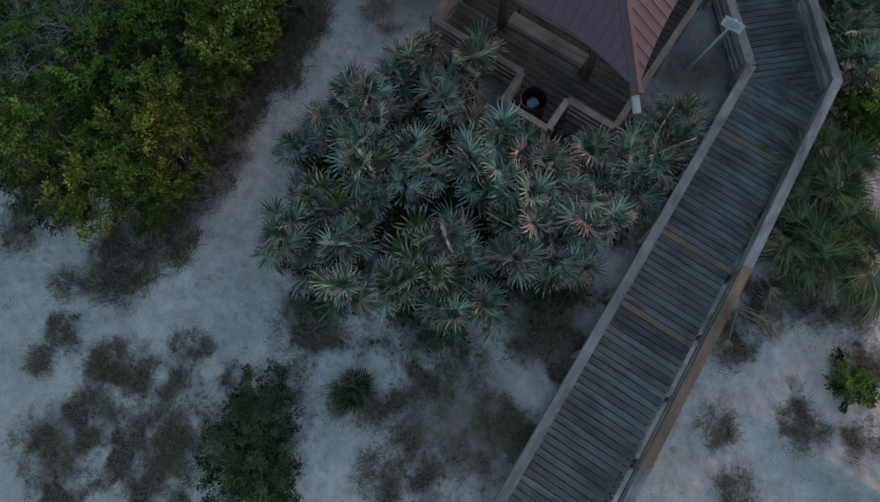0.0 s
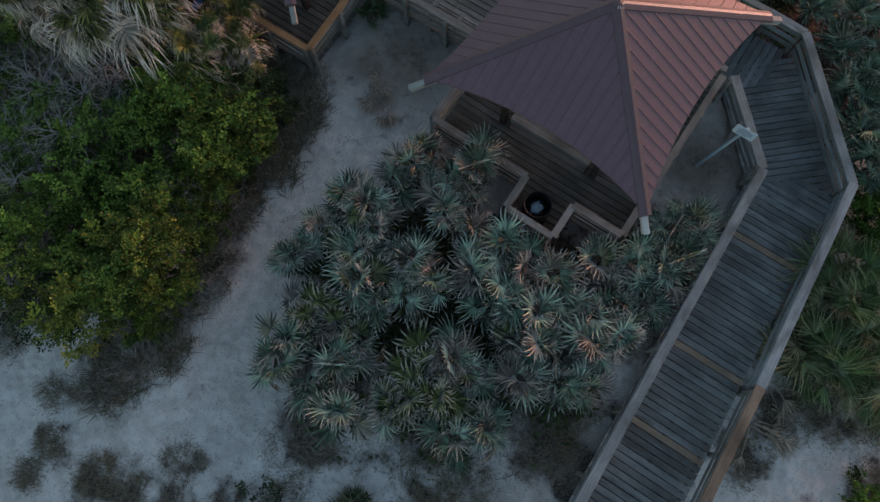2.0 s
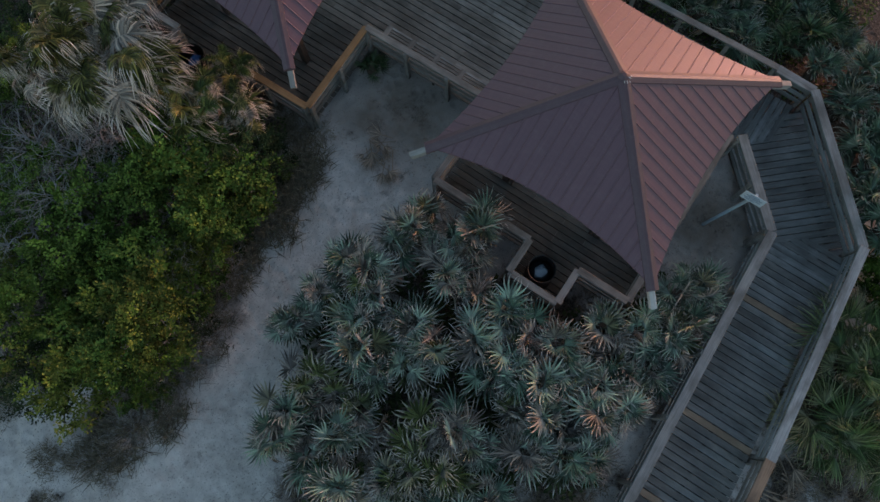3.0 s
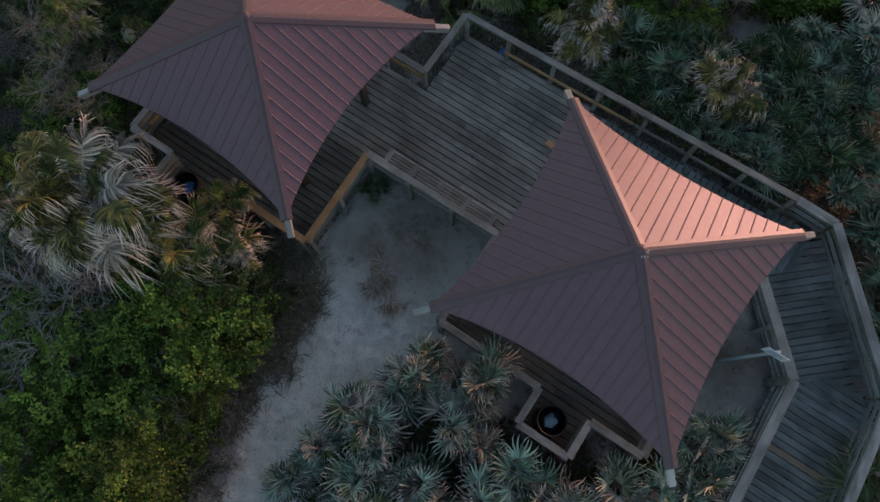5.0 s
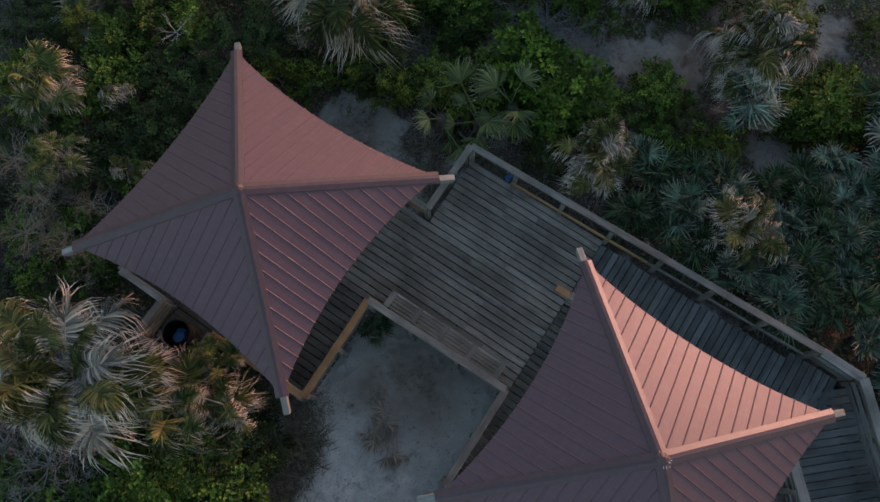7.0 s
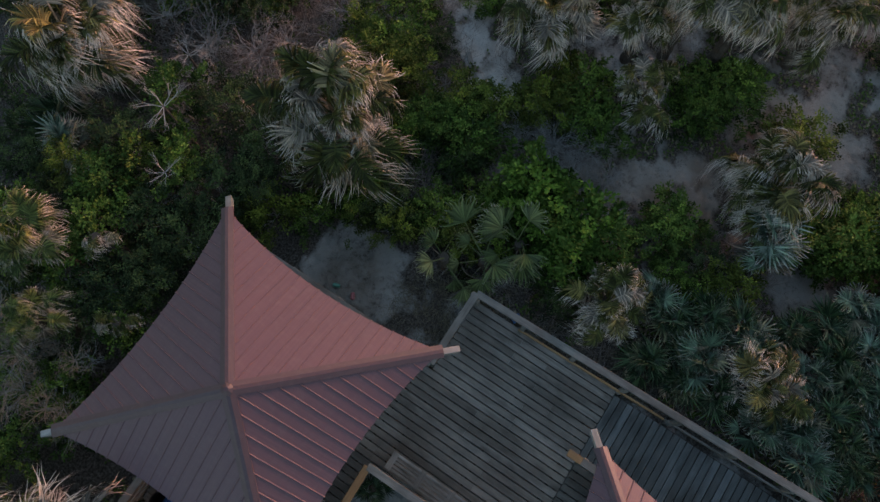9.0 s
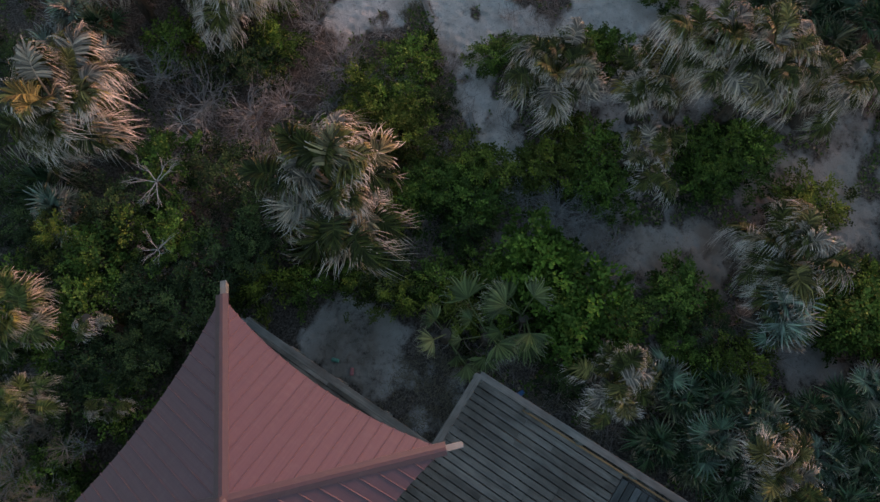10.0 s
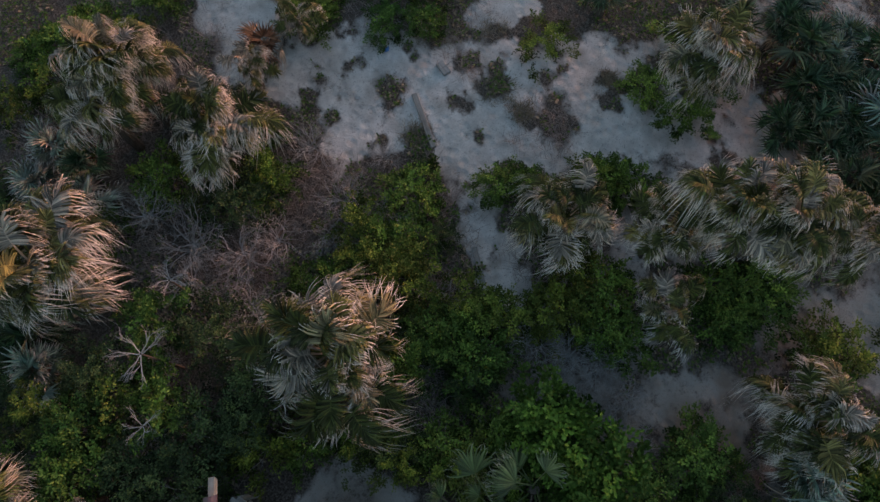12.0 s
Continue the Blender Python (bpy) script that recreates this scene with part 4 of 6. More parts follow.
def stem_mesh(name, h, r0, r1, seed):
    rng = random.Random(seed)
    bm = bmesh.new()
    rings, n, k = [], 9, max(4, int(h / 0.16))
    for i in range(k + 1):
        s = i / k
        r = (r0 + (r1 - r0) * s) * (1.0 + (0.13 if i % 2 else -0.08))
        rings.append([bm.verts.new((r * math.cos(j * math.tau / n) * rng.uniform(0.9, 1.1), r * math.sin(j * math.tau / n) * rng.uniform(0.9, 1.1), h * s)) for j in range(n)])
    for a, b in zip(rings, rings[1:]):
        for j in range(n):
            bm.faces.new((a[j], a[(j + 1) % n], b[(j + 1) % n], b[j]))
    bm.faces.new(rings[-1])
    return mesh_of(name, bm, BARK)


def palm(kind, x, y, crown, size, fans, count, dead, label, category, group, rng):
    """A fan palm whose crown sits at the height given; inner fronds stand, outer ones spread and hang."""
    z = floor_z(x, y)
    p = base_empty(kind, pose(x, y, z - 0.03), label, category, group)
    stem = max(0.2, crown - z - 0.25 * size)
    put_mesh("trunk", stem_mesh("trunk", stem, 0.14 * (0.6 + 0.4 * size), 0.11 * (0.6 + 0.4 * size), rng.randrange(9999)), p)
    sabal = kind == "cabbage_palm"
    rng = random.Random(round(x * 50) * 7919 + round(y * 50))
    turn0, lean, lean_az = rng.uniform(0, 360), rng.uniform(4, 16) if sabal else 0, rng.uniform(0, 360)
    for k in range(count):
        s = (k + 0.5) / count
        if sabal:
            az = turn0 + 137.508 * k + rng.uniform(-50, 50)
            elev = rng.choice((rng.uniform(42, 76), rng.uniform(10, 60), rng.uniform(-22, 32)))
            elev += lean * math.cos(radians(az - lean_az))
            f, roll, s = size * rng.uniform(0.6, 1.15), rng.uniform(-35, 35), (90 - elev) / 110
        else:
            az, elev = turn0 + 137.508 * k + rng.uniform(-20, 20), 84 - 66 * s + rng.uniform(-18, 18)
            f, roll = size * rng.uniform(0.7, 1.15) * (0.8 + 0.25 * s), rng.uniform(-45, 45)
        m = Matrix.Translation((rng.uniform(-0.07, 0.07) * size, rng.uniform(-0.07, 0.07) * size, stem - 0.2 * size * s)) @ pose(0, 0, 0, 0, 0, az) @ pose(0, 0, 0, 0, -elev, 0) @ pose(0, 0, 0, roll, 0, 0) @ Matrix.Diagonal((f, f, f, 1))
        put_mesh("frond", rng.choice(fans if isinstance(fans, list) else fans[70 if elev > 52 else 35 if elev > 18 else 0]), p, m)
    for k in range(dead):
        az, f = rng.uniform(0, 360), size * rng.uniform(0.75, 1.05)
        m = Matrix.Translation((0, 0, stem - 0.15 * size)) @ pose(0, 0, 0, 0, 0, az) @ pose(0, 0, 0, 0, rng.uniform(2, 35), 0) @ pose(0, 0, 0, rng.uniform(-40, 40), 0, 0) @ Matrix.Diagonal((f, f, f, 1))
        put_mesh("dead_frond", rng.choice(FANS_DEAD), p, m, "dry tan frond")
    return p


rng = random.Random(11)
# x, y of the palmetto heads in front of the first pavilion, clump by clump
GROVE_DECK = [(1.0, -1.1), (0.1, -1.0), (0.9, -1.6), (-0.8, -0.8), (-0.3, -0.8), (-0.6, -0.1), (-0.6, 0.5), (-1.0, 0.3), (0.1, 0.4), (0.1, 0.9), (2.4, -1.6), (1.9, -1.6), (2.7, -1.7), (1.3, -0.7), (1.9, -0.5), (1.9, 0.1), (2.3, -0.3), (1.3, 0.3), (1.5, 0.9), (2.1, 0.6), (2.4, 0.2), (3.4, -0.7), (3.3, -0.1), (4.0, -0.7), (4.0, -0.2), (4.4, -0.6), (3.8, 0.3), (3.3, 0.4), (4.5, -0.0), (4.5, 0.8)]
GROVE_SAND = [(3.0, 1.7), (2.6, 2.1), (3.3, 2.3), (3.6, 1.8), (2.6, 2.5), (3.9, 1.5), (3.7, 2.8), (3.3, 3.2), (0.6, 1.5), (0.1, 1.7), (1.0, 1.5), (0.8, 2.1), (0.3, 2.2), (0.2, 2.7), (0.9, 2.4), (1.3, 2.1), (0.9, 2.9), (0.5, 3.3), (1.6, 2.7), (1.4, 3.2)]
GROVE_RAMP = [(1.3, 3.8), (0.8, 4.1), (0.4, 4.4), (1.6, 4.4), (1.9, 3.9), (2.1, 3.4), (0.3, 3.9), (-0.1, 4.2), (-1.0, 4.0), (-0.7, 3.3), (-0.3, 3.8), (-0.9, 4.4), (-1.5, 4.3), (-2.1, 4.3), (-2.5, 4.5), (-1.3, 4.7), (-0.5, 4.5), (-1.7, 4.7), (-2.3, 4.7)]
GROVE = GROVE_DECK + GROVE_SAND + GROVE_RAMP
DRY_HEADS = [(-0.6, -0.1), (-0.6, 0.5), (0.1, 0.9), (2.4, -1.6), (3.0, 1.7), (2.6, 2.1), (0.6, 1.5), (0.3, 2.2), (0.8, 2.1), (3.4, -0.7), (2.1, 3.4), (1.3, 3.8)]
OLIVE_SPOTS = [(3.4, -0.5), (3.2, 2.05)]
for x, y in GROVE:
    dry = (x, y) in DRY_HEADS
    olive = min(math.dist((x, y), q) for q in OLIVE_SPOTS) < 0.55
    low = y > 4.0 and x < -0.4
    palm("saw_palmetto", x + rng.uniform(-0.06, 0.06), y + rng.uniform(-0.06, 0.06), rng.uniform(0.9, 1.2) if low else rng.uniform(1.15, 1.6), rng.uniform(0.78, 0.98), FANS_OLIVE + FANS_TAN[:2] if olive else FANS_SILVER + FANS_TAN * (2 if dry else 0) + FANS_TAN[:1], rng.randint(11, 14), rng.randint(0, 2),
         "olive green saw palmetto with pale frond tips" if olive else "greying saw palmetto with many dry tan fronds" if dry else "silvery blue-green saw palmetto with some dry fronds", "palmetto", "palmettos by the pavilion", rng)
RAMP_SIDE = [(-2.9, 7.9), (-2.4, 8.6), (-1.5, 8.3), (-1.7, 7.8), (-1.9, 9.1), (-3.6, 7.7), (-6.9, 6.3), (-6.3, 6.6), (-5.8, 7.2), (-7.9, 5.3), (-8.7, 5.2), (-7.5, 6.0), (-8.4, 6.3), (-7.2, 7.2), (-9.3, 5.9)]
for k, (x, y) in enumerate(RAMP_SIDE):
    palm("saw_palmetto", x, y, rng.uniform(0.55, 0.9), rng.uniform(0.95, 1.35) if k < 6 else rng.uniform(0.8, 1.0), FANS_LONG if k < 6 else FANS_TEAL, rng.randint(16, 21), rng.randint(0, 3),
         "green saw palmetto beside the boardwalk ramp" if k < 6 else "blue-green saw palmetto beside the boardwalk", "palmetto", "palmettos by the ramp", rng)
NORTH = [(-9.2, -0.8), (-8.2, -0.8), (-8.8, 0.1), (-9.9, 0.4), (-9.6, -0.2), (-10.4, 3.3), (-10.7, 1.9), (-10.8, 2.8), (-9.9, 2.7), (-9.8, 3.5), (-9.7, 2.0), (-8.9, 3.8), (-8.5, 3.4),
         (-8.4, 4.4), (-8.2, 0.0), (-8.7, 2.3), (-9.7, 3.0), (-11.5, 2.2), (-9.3, 1.3), (-9.3, 4.6), (-10.6, 3.9), (-11.6, 3.3), (-9.4, -1.3), (-10.0, 3.1), (-9.3, 3.5), (-8.3, 1.6), (-9.2, 2.6), (-10.3, 1.3), (-8.2, 2.6), (-8.9, 3.1), (-9.6, 0.9), (-10.2, 2.3), (-11.4, 0.2), (-8.4, 0.7), (-11.2, 2.9), (-9.5, 4.1), (-8.8, -0.4)]
for x, y in NORTH:
    palm("saw_palmetto", x, y, rng.uniform(0.6, 1.0), rng.uniform(0.66, 0.88), rng.choice((FANS_TEAL, FANS_TEAL, FANS_GREEN, FANS_GREEN)), rng.randint(17, 22), rng.randint(0, 2),
         "blue-green saw palmetto behind the deck railing", "palmetto", "palmettos behind the walk", rng)
REMOTE = [(-11.3, 3.7), (-12.9, 3.0), (-11.9, 3.9), (-13.5, 2.5), (-12.0, 3.3), (-12.6, 4.0), (-20.6, -4.0), (-20.8, -3.3), (-19.5, -2.5), (-18.3, -1.7), (-9.3, -17.1), (-9.3, -16.1), (-8.4, -16.9), (-5.4, -13.9), (-5.8, -14.5), (-12.5, 3.5), (-11.9, 0.0), (-20.1, -1.6), (-21.2, -2.4), (-21.6, -4.6), (-8.6, -15.6), (-21.5, -6.0), (-20.3, -5.6), (-19.2, -1.2), (-17.6, -2.4), (-20.8, -0.9), (-10.2, -17.4), (-19.6, -8.6), (-20.9, -4.6), (-21.4, -3.2), (-20.2, -2.4), (-20.4, -1.8)]
for x, y in REMOTE:
    palm("saw_palmetto", x, y, rng.uniform(0.5, 1.1), rng.uniform(0.85, 1.15), rng.choice((FANS_SILVER, FANS_GREEN)), rng.randint(17, 23), rng.randint(0, 3),
         "green saw palmetto in the thicket behind the pavilions", "palmetto", "palmettos in the thicket", rng)
palm("saw_palmetto", 5.95, 2.0, 0.3, 0.8, FANS_GREEN, 17, 2, "small green palmetto alone on the sand", "palmetto", "", rng)
palm("saw_palmetto", -3.1, -4.0, 0.2, 0.62, FANS_GREEN, 12, 0, "small green palmetto below the deck corner", "palmetto", "", rng)

for x, y in [(-19.8, -3.5), (-19.1, -3.0), (-19.3, -2.0), (-18.7, -2.4), (-20.3, -3.0), (-18.6, -3.4), (-17.9, -1.2), (-19.6, -0.6)]:
    palm("saw_palmetto", x, y, rng.uniform(0.5, 0.8), rng.uniform(0.85, 1.05), FANS_GREEN, 20, 0, "green saw palmetto in the thicket behind the pavilions", "palmetto", "palmettos in the thicket", rng)
FANS_RUST = fan_set("frond", LEAF_RUST, 4, 800, **STIFF)
for x, y in [(-14.1, -14.85), (-9.65, -17.2)]:
    palm("saw_palmetto", x, y, rng.uniform(0.3, 0.5), rng.uniform(0.75, 0.95), FANS_RUST, 14, 4, "dead rust-brown saw palmetto in the thicket", "palmetto", "dead palmettos", rng)

# x, y, crown height, size of the cabbage palms
PALMS = [(0.6, -7.5, 3.0, 1.22), (0.25, -5.95, 1.75, 1.12), (-1.0, -6.0, 1.45, 0.62), (-8.9, -8.8, 2.1, 1.38), (-7.2, -14.4, 2.3, 1.3), (-11.3, -15.7, 2.7, 1.05), (-10.4, -15.9, 2.2, 0.85),
         (-11.5, -13.9, 1.7, 1.1), (-13.8, -6.5, 1.3, 1.01), (-14.6, -4.65, 1.5, 0.81), (-15.1, -3.9, 2.6, 1.01), (-15.6, -2.85, 2.6, 1.02), (-16.6, -1.3, 1.6, 0.95), (-18.8, -5.8, 1.5, 1.01),
         (-12.85, -0.4, 1.2, 1.1), (-13.4, -3.75, 0.9, 0.75), (-9.0, 1.25, 0.95, 0.9), (-8.8, -2.1, 1.0, 0.85), (-0.35, -5.25, 1.7, 0.6), (-15.0, -14.5, 0.6, 0.6)]
FRESH = [(0.25, -5.95), (-1.0, -6.0)]
for k, (x, y, h, s) in enumerate(PALMS):
    palm("cabbage_palm", x, y, h, s, FANS_FRESH if (x, y) in FRESH else FANS_SABAL, 34 if (x, y) == FRESH[0] else 54 if s > 1 else 36 if s > 0.8 else 16, 13 if s > 1 else 5,
         "cabbage palm with drooping fronds and pale frayed tips" if s > 0.8 else "young cabbage palm with a few drooping fronds", "palm tree", "cabbage palms", rng)
FANS_YOUNG = fan_set("frond", LEAF_YOUNG, 5, 500, count=(26, 34), radius=(0.5, 0.62), petiole=(0.45, 0.85), spread=(60, 85), fused=0.55, droop=(0.3, 0.9), pitch=(15, 60), fold=0.9, curl=0.3, elev=40)
for x, y, h, s, n in ((-7.75, -5.4, 0.95, 1.15, 6), (-8.15, -4.65, 0.95, 1.1, 7), (-8.9, -4.25, 0.8, 1.0, 9)):
    palm("cabbage_palm", x, y, h, s, FANS_YOUNG, n, 2, "young cabbage palm with a few broad green fans", "palm tree", "cabbage palms", rng)
TAN = [(-13.3, -14.6, 0.7, 0.6), (-3.3, -12.2, 1.9, 0.85), (-4.1, -11.15, 1.9, 0.4), (-2.2, -11.05, 2.0, 0.62), (-3.0, -9.85, 1.6, 0.4), (1.5, -9.0, 2.2, 0.8)]
for x, y, h, s in TAN:
    palm("cabbage_palm", x, y, h, s, FANS_FRESH if s > 0.55 and x > -5 and y < -10 else FANS_SABAL, 8 if s < 0.5 else 20, 3 if s < 0.5 else 7, "small cabbage palm with many dry tan fronds", "palm tree", "dry palms", rng)


# ---------------------------------------------------------------- shrubs
def leaf_cloud(name, material, seed, radius, height, tufts, per, leaf):
    """Sprays of leaves at uneven heights on a lobed dome; shade between them is painted by tone."""
    r = np.random.RandomState(seed)
    V, F, T = [], [], []
    ph = r.uniform(0, math.tau, 3)
    for c in range(tufts):
        a, q = r.uniform(0, math.tau), math.sqrt(r.uniform(0, 1))
        lobe = 1 + 0.24 * math.sin(3 * a + ph[0]) + 0.18 * math.sin(5 * a + ph[1]) + 0.12 * math.sin(9 * a + ph[2])
        rr = radius * q * lobe
        cx, cy = rr * math.cos(a), rr * math.sin(a)
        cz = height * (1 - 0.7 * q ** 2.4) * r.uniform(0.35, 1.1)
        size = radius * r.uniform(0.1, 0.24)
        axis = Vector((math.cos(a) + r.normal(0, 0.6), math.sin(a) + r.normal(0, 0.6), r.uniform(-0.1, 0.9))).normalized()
        # painted shade: sprays low in the shrub get a darker tone
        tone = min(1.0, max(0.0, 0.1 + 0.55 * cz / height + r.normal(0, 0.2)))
        for k in range(int(per * (size / radius / 0.17) ** 1.6)):
            d = Vector(r.normal(0, 1, 3)).normalized()
            d.z = abs(d.z) * 0.9 - 0.15
            p = Vector((cx, cy, max(0.05, cz))) + (d * 0.72 + axis * (1.15 * d.dot(axis))) * size * r.uniform(0.35, 1.1)
            out = (d * 0.6 + axis * 0.5 + Vector(r.normal(0, 1, 3)) * 0.5).normalized()
            side = out.cross(Vector((r.uniform(-0.5, 0.5), r.uniform(-0.5, 0.5), 1))).normalized()
            n = side.cross(out)
            L, W = leaf * r.uniform(0.7, 1.3), leaf * r.uniform(0.24, 0.38)
            i = len(V)
            V += [tuple(p), tuple(p + out * L * 0.5 + side * W + n * W * 0.35), tuple(p + out * L), tuple(p + out * L * 0.5 - side * W + n * W * 0.35)]
            F += [(i, i + 1, i + 2), (i, i + 2, i + 3)]
            T += [tone] * 4
    return from_lists(name, V, F, material, None, T)


def branch_lists(seed, height, spread, depth, first=5, wild=0.6, thick=0.016):
    """Bare forking branches as thin three-sided tubes."""
    r = random.Random(seed)
    V, F = [], []

    def tube(a, b, ra, rb):
        x = (b - a).normalized()
        y = x.orthogonal().normalized()
        z = x.cross(y)
        i = len(V)
        for p, q in ((a, ra), (b, rb)):
            for k in range(3):
                t = k * math.tau / 3
                V.append(tuple(p + (y * math.cos(t) + z * math.sin(t)) * q))
        for k in range(3):
            F.append((i + k, i + (k + 1) % 3, i + 3 + (k + 1) % 3, i + 3 + k))

    def grow(p, d, length, rad, level):
        for s in range(4):
            e = p + d * (length / 4)
            tube(p, e, rad, rad * 0.88)
            p, rad = e, rad * 0.88
            d = (d + Vector((r.uniform(-1, 1), r.uniform(-1, 1), r.uniform(-0.6, 0.6))) * wild * 0.5).normalized()
            if level > 0 and s in (1, 2):
                k = Vector((r.uniform(-1, 1), r.uniform(-1, 1), r.uniform(-0.3, 0.7)))
                grow(p, (d + k * wild).normalized(), length * r.uniform(0.5, 0.8), rad * 0.7, level - 1)
        if level > 0:
            grow(p, d, length * 0.6, rad * 0.75, level - 1)

    for k in range(first):
        a = k * math.tau / first + r.uniform(-0.5, 0.5)
        grow(Vector((0, 0, 0)), Vector((math.cos(a) * spread, math.sin(a) * spread, height)).normalized(), height * r.uniform(0.45, 0.65), thick, depth)
    return V, F


STEMS = []
for k in range(3):
    V, F = branch_lists(50 + k, 0.8, 0.6, 2, 5, 0.6, 0.014)
    STEMS.append(from_lists("stems", V, F, TWIG_GREY))
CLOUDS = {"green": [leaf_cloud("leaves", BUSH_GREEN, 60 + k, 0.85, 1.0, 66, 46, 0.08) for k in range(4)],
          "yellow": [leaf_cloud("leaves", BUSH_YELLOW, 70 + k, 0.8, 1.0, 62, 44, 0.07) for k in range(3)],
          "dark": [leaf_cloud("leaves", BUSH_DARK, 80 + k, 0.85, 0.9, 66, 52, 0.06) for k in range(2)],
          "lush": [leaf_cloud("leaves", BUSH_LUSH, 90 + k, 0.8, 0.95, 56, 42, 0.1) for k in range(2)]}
WORDS = {"green": "dense green leafy shrub in the thicket", "yellow": "yellow-green leafy shrub with fine leaves", "dark": "dark green low shrub on the sand", "lush": "lush green shrub with broad leaves"}


def bush(x, y, top, size, tone):
    z = floor_z(x, y)
    rng = random.Random(round(x * 50) * 7919 + round(y * 50))
    b = base_empty("shrub", pose(x, y, z - 0.02, 0, 0, rng.uniform(0, 360)), WORDS[tone], "shrub", "thicket shrubs")
    h = max(0.3, top - z)
    k = h / 0.9
    put_mesh("stem_tangle", rng.choice(STEMS), b, Matrix.Diagonal((size, size, k * 0.9, 1)))
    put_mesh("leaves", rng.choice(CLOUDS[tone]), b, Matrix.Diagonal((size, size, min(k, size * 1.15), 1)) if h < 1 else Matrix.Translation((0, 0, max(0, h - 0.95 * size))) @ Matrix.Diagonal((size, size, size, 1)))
    return b


LEFT = [(3.9, -7.8), (4.1, -6.5), (5.1, -6.4), (6.1, -6.0), (5.2, -5.3), (3.7, -5.5), (3.0, -6.5), (2.2, -5.8), (2.3, -4.8), (3.2, -4.9), (4.4, -4.8), (5.6, -4.5), (6.1, -5.2),
        (4.9, -4.0), (5.7, -4.2), (5.1, -3.8), (1.5, -4.9), (1.9, -4.3), (3.8, -4.1), (1.0, -4.6), (4.2, -3.7), (1.4, -5.5), (0.3, -4.8), (2.9, -7.5),
        (4.9, -7.4), (6.0, -7.1), (4.4, -8.8), (3.4, -8.8), (6.6, -6.5), (5.6, -8.4), (2.1, -6.8), (1.2, -6.4)]
EDGE = [(1.6, -4.3, 0.8), (2.4, -4.2, 1.0), (3.2, -3.95, 1.0), (3.9, -3.7, 0.9), (4.7, -3.6, 0.9), (0.8, -4.4, 0.7), (5.4, -3.6, 0.8), (0.1, -4.5, 0.6), (2.0, -4.7, 1.3), (2.8, -4.5, 1.3), (3.5, -4.4, 1.4)]
for k, (x, y, top) in enumerate(EDGE):
    bush(x, y, top, rng.uniform(0.5, 0.7), ("green", "yellow", "green", "dark")[k % 4])
for k, (x, y) in enumerate(LEFT):
    gold = math.hypot(x - 4.4, y + 4.2) < 1.0 or math.hypot(x - 1.9, y + 5.1) < 0.8
    bush(x + rng.uniform(-0.15, 0.15), y + rng.uniform(-0.15, 0.15), rng.uniform(1.3, 2.0) if y < -5.8 and x < 4.8 else rng.uniform(1.2, 2.3), rng.uniform(0.6, 1.05), ("yellow", "green")[k % 2] if gold else rng.choice(("green", "green", "green", "yellow", "dark")))
THICKET = [(-10.1, -4.8), (-9.9, -4.0), (-9.8, -3.1), (-9.3, -3.1), (-10.0, -2.5), (-8.5, -6.1), (-8.3, -5.6), (-8.3, -7.0), (-6.8, -10.0), (-6.1, -10.5), (-6.3, -11.5), (-6.0, -12.3),
           (-5.2, -11.3), (-6.1, -12.9), (-5.0, -12.5), (-5.0, -10.4), (-5.0, -13.3), (-4.1, -10.5), (-3.3, -10.8), (-11.1, -9.0), (-11.0, -8.3), (-11.0, -9.7), (-10.4, -6.6), (-6.7, -9.1),
           (-7.0, -8.4), (-7.6, -7.6), (-7.8, -6.7), (-4.3, -12.8), (-2.9, -12.9), (-10.5, -12.8), (-9.6, -7.6), (-10.0, -9.8), (-7.8, -10.3), (-8.0, -11.6), (-9.4, -5.4), (-7.5, -12.6)]
BEHIND = [(-1.2, -10.4, 1.1), (-1.8, -11.6, 1.2), (-2.6, -10.9, 1.4), (-3.4, -11.7, 1.7), (-0.6, -11.2, 1.1), (-2.0, -12.7, 1.3), (-4.4, -11.7, 1.6), (-0.1, -10.2, 1.2), (0.7, -10.8, 1.3), (-1.0, -9.7, 1.0), (-3.0, -9.9, 1.4), (-4.9, -14.0, 1.2), (-3.3, -13.4, 1.6)]
for k, (x, y, top) in enumerate(BEHIND):
    bush(x, y, top, rng.uniform(0.6, 0.85), ("green", "green", "dark")[k % 3])
for x, y in THICKET:
    tone = "lush" if math.hypot(x + 9.9, y + 3.8) < 1.3 else rng.choice(("dark", "dark", "green", "dark", "yellow")) if x > -9 and y < -8.4 else rng.choice(("green", "green", "dark", "green", "yellow"))
    tall = y < -9.9 and x > -9
    y = y + 0.4 if tall else y
    bush(x + rng.uniform(-0.1, 0.1), y + rng.uniform(-0.1, 0.1), rng.uniform(1.0, 1.5) if tone == "lush" else rng.uniform(1.2, 1.9) if tall else rng.uniform(0.6, 1.1), rng.uniform(0.85, 1.1) if tone == "lush" else rng.uniform(0.6, 0.95), tone)
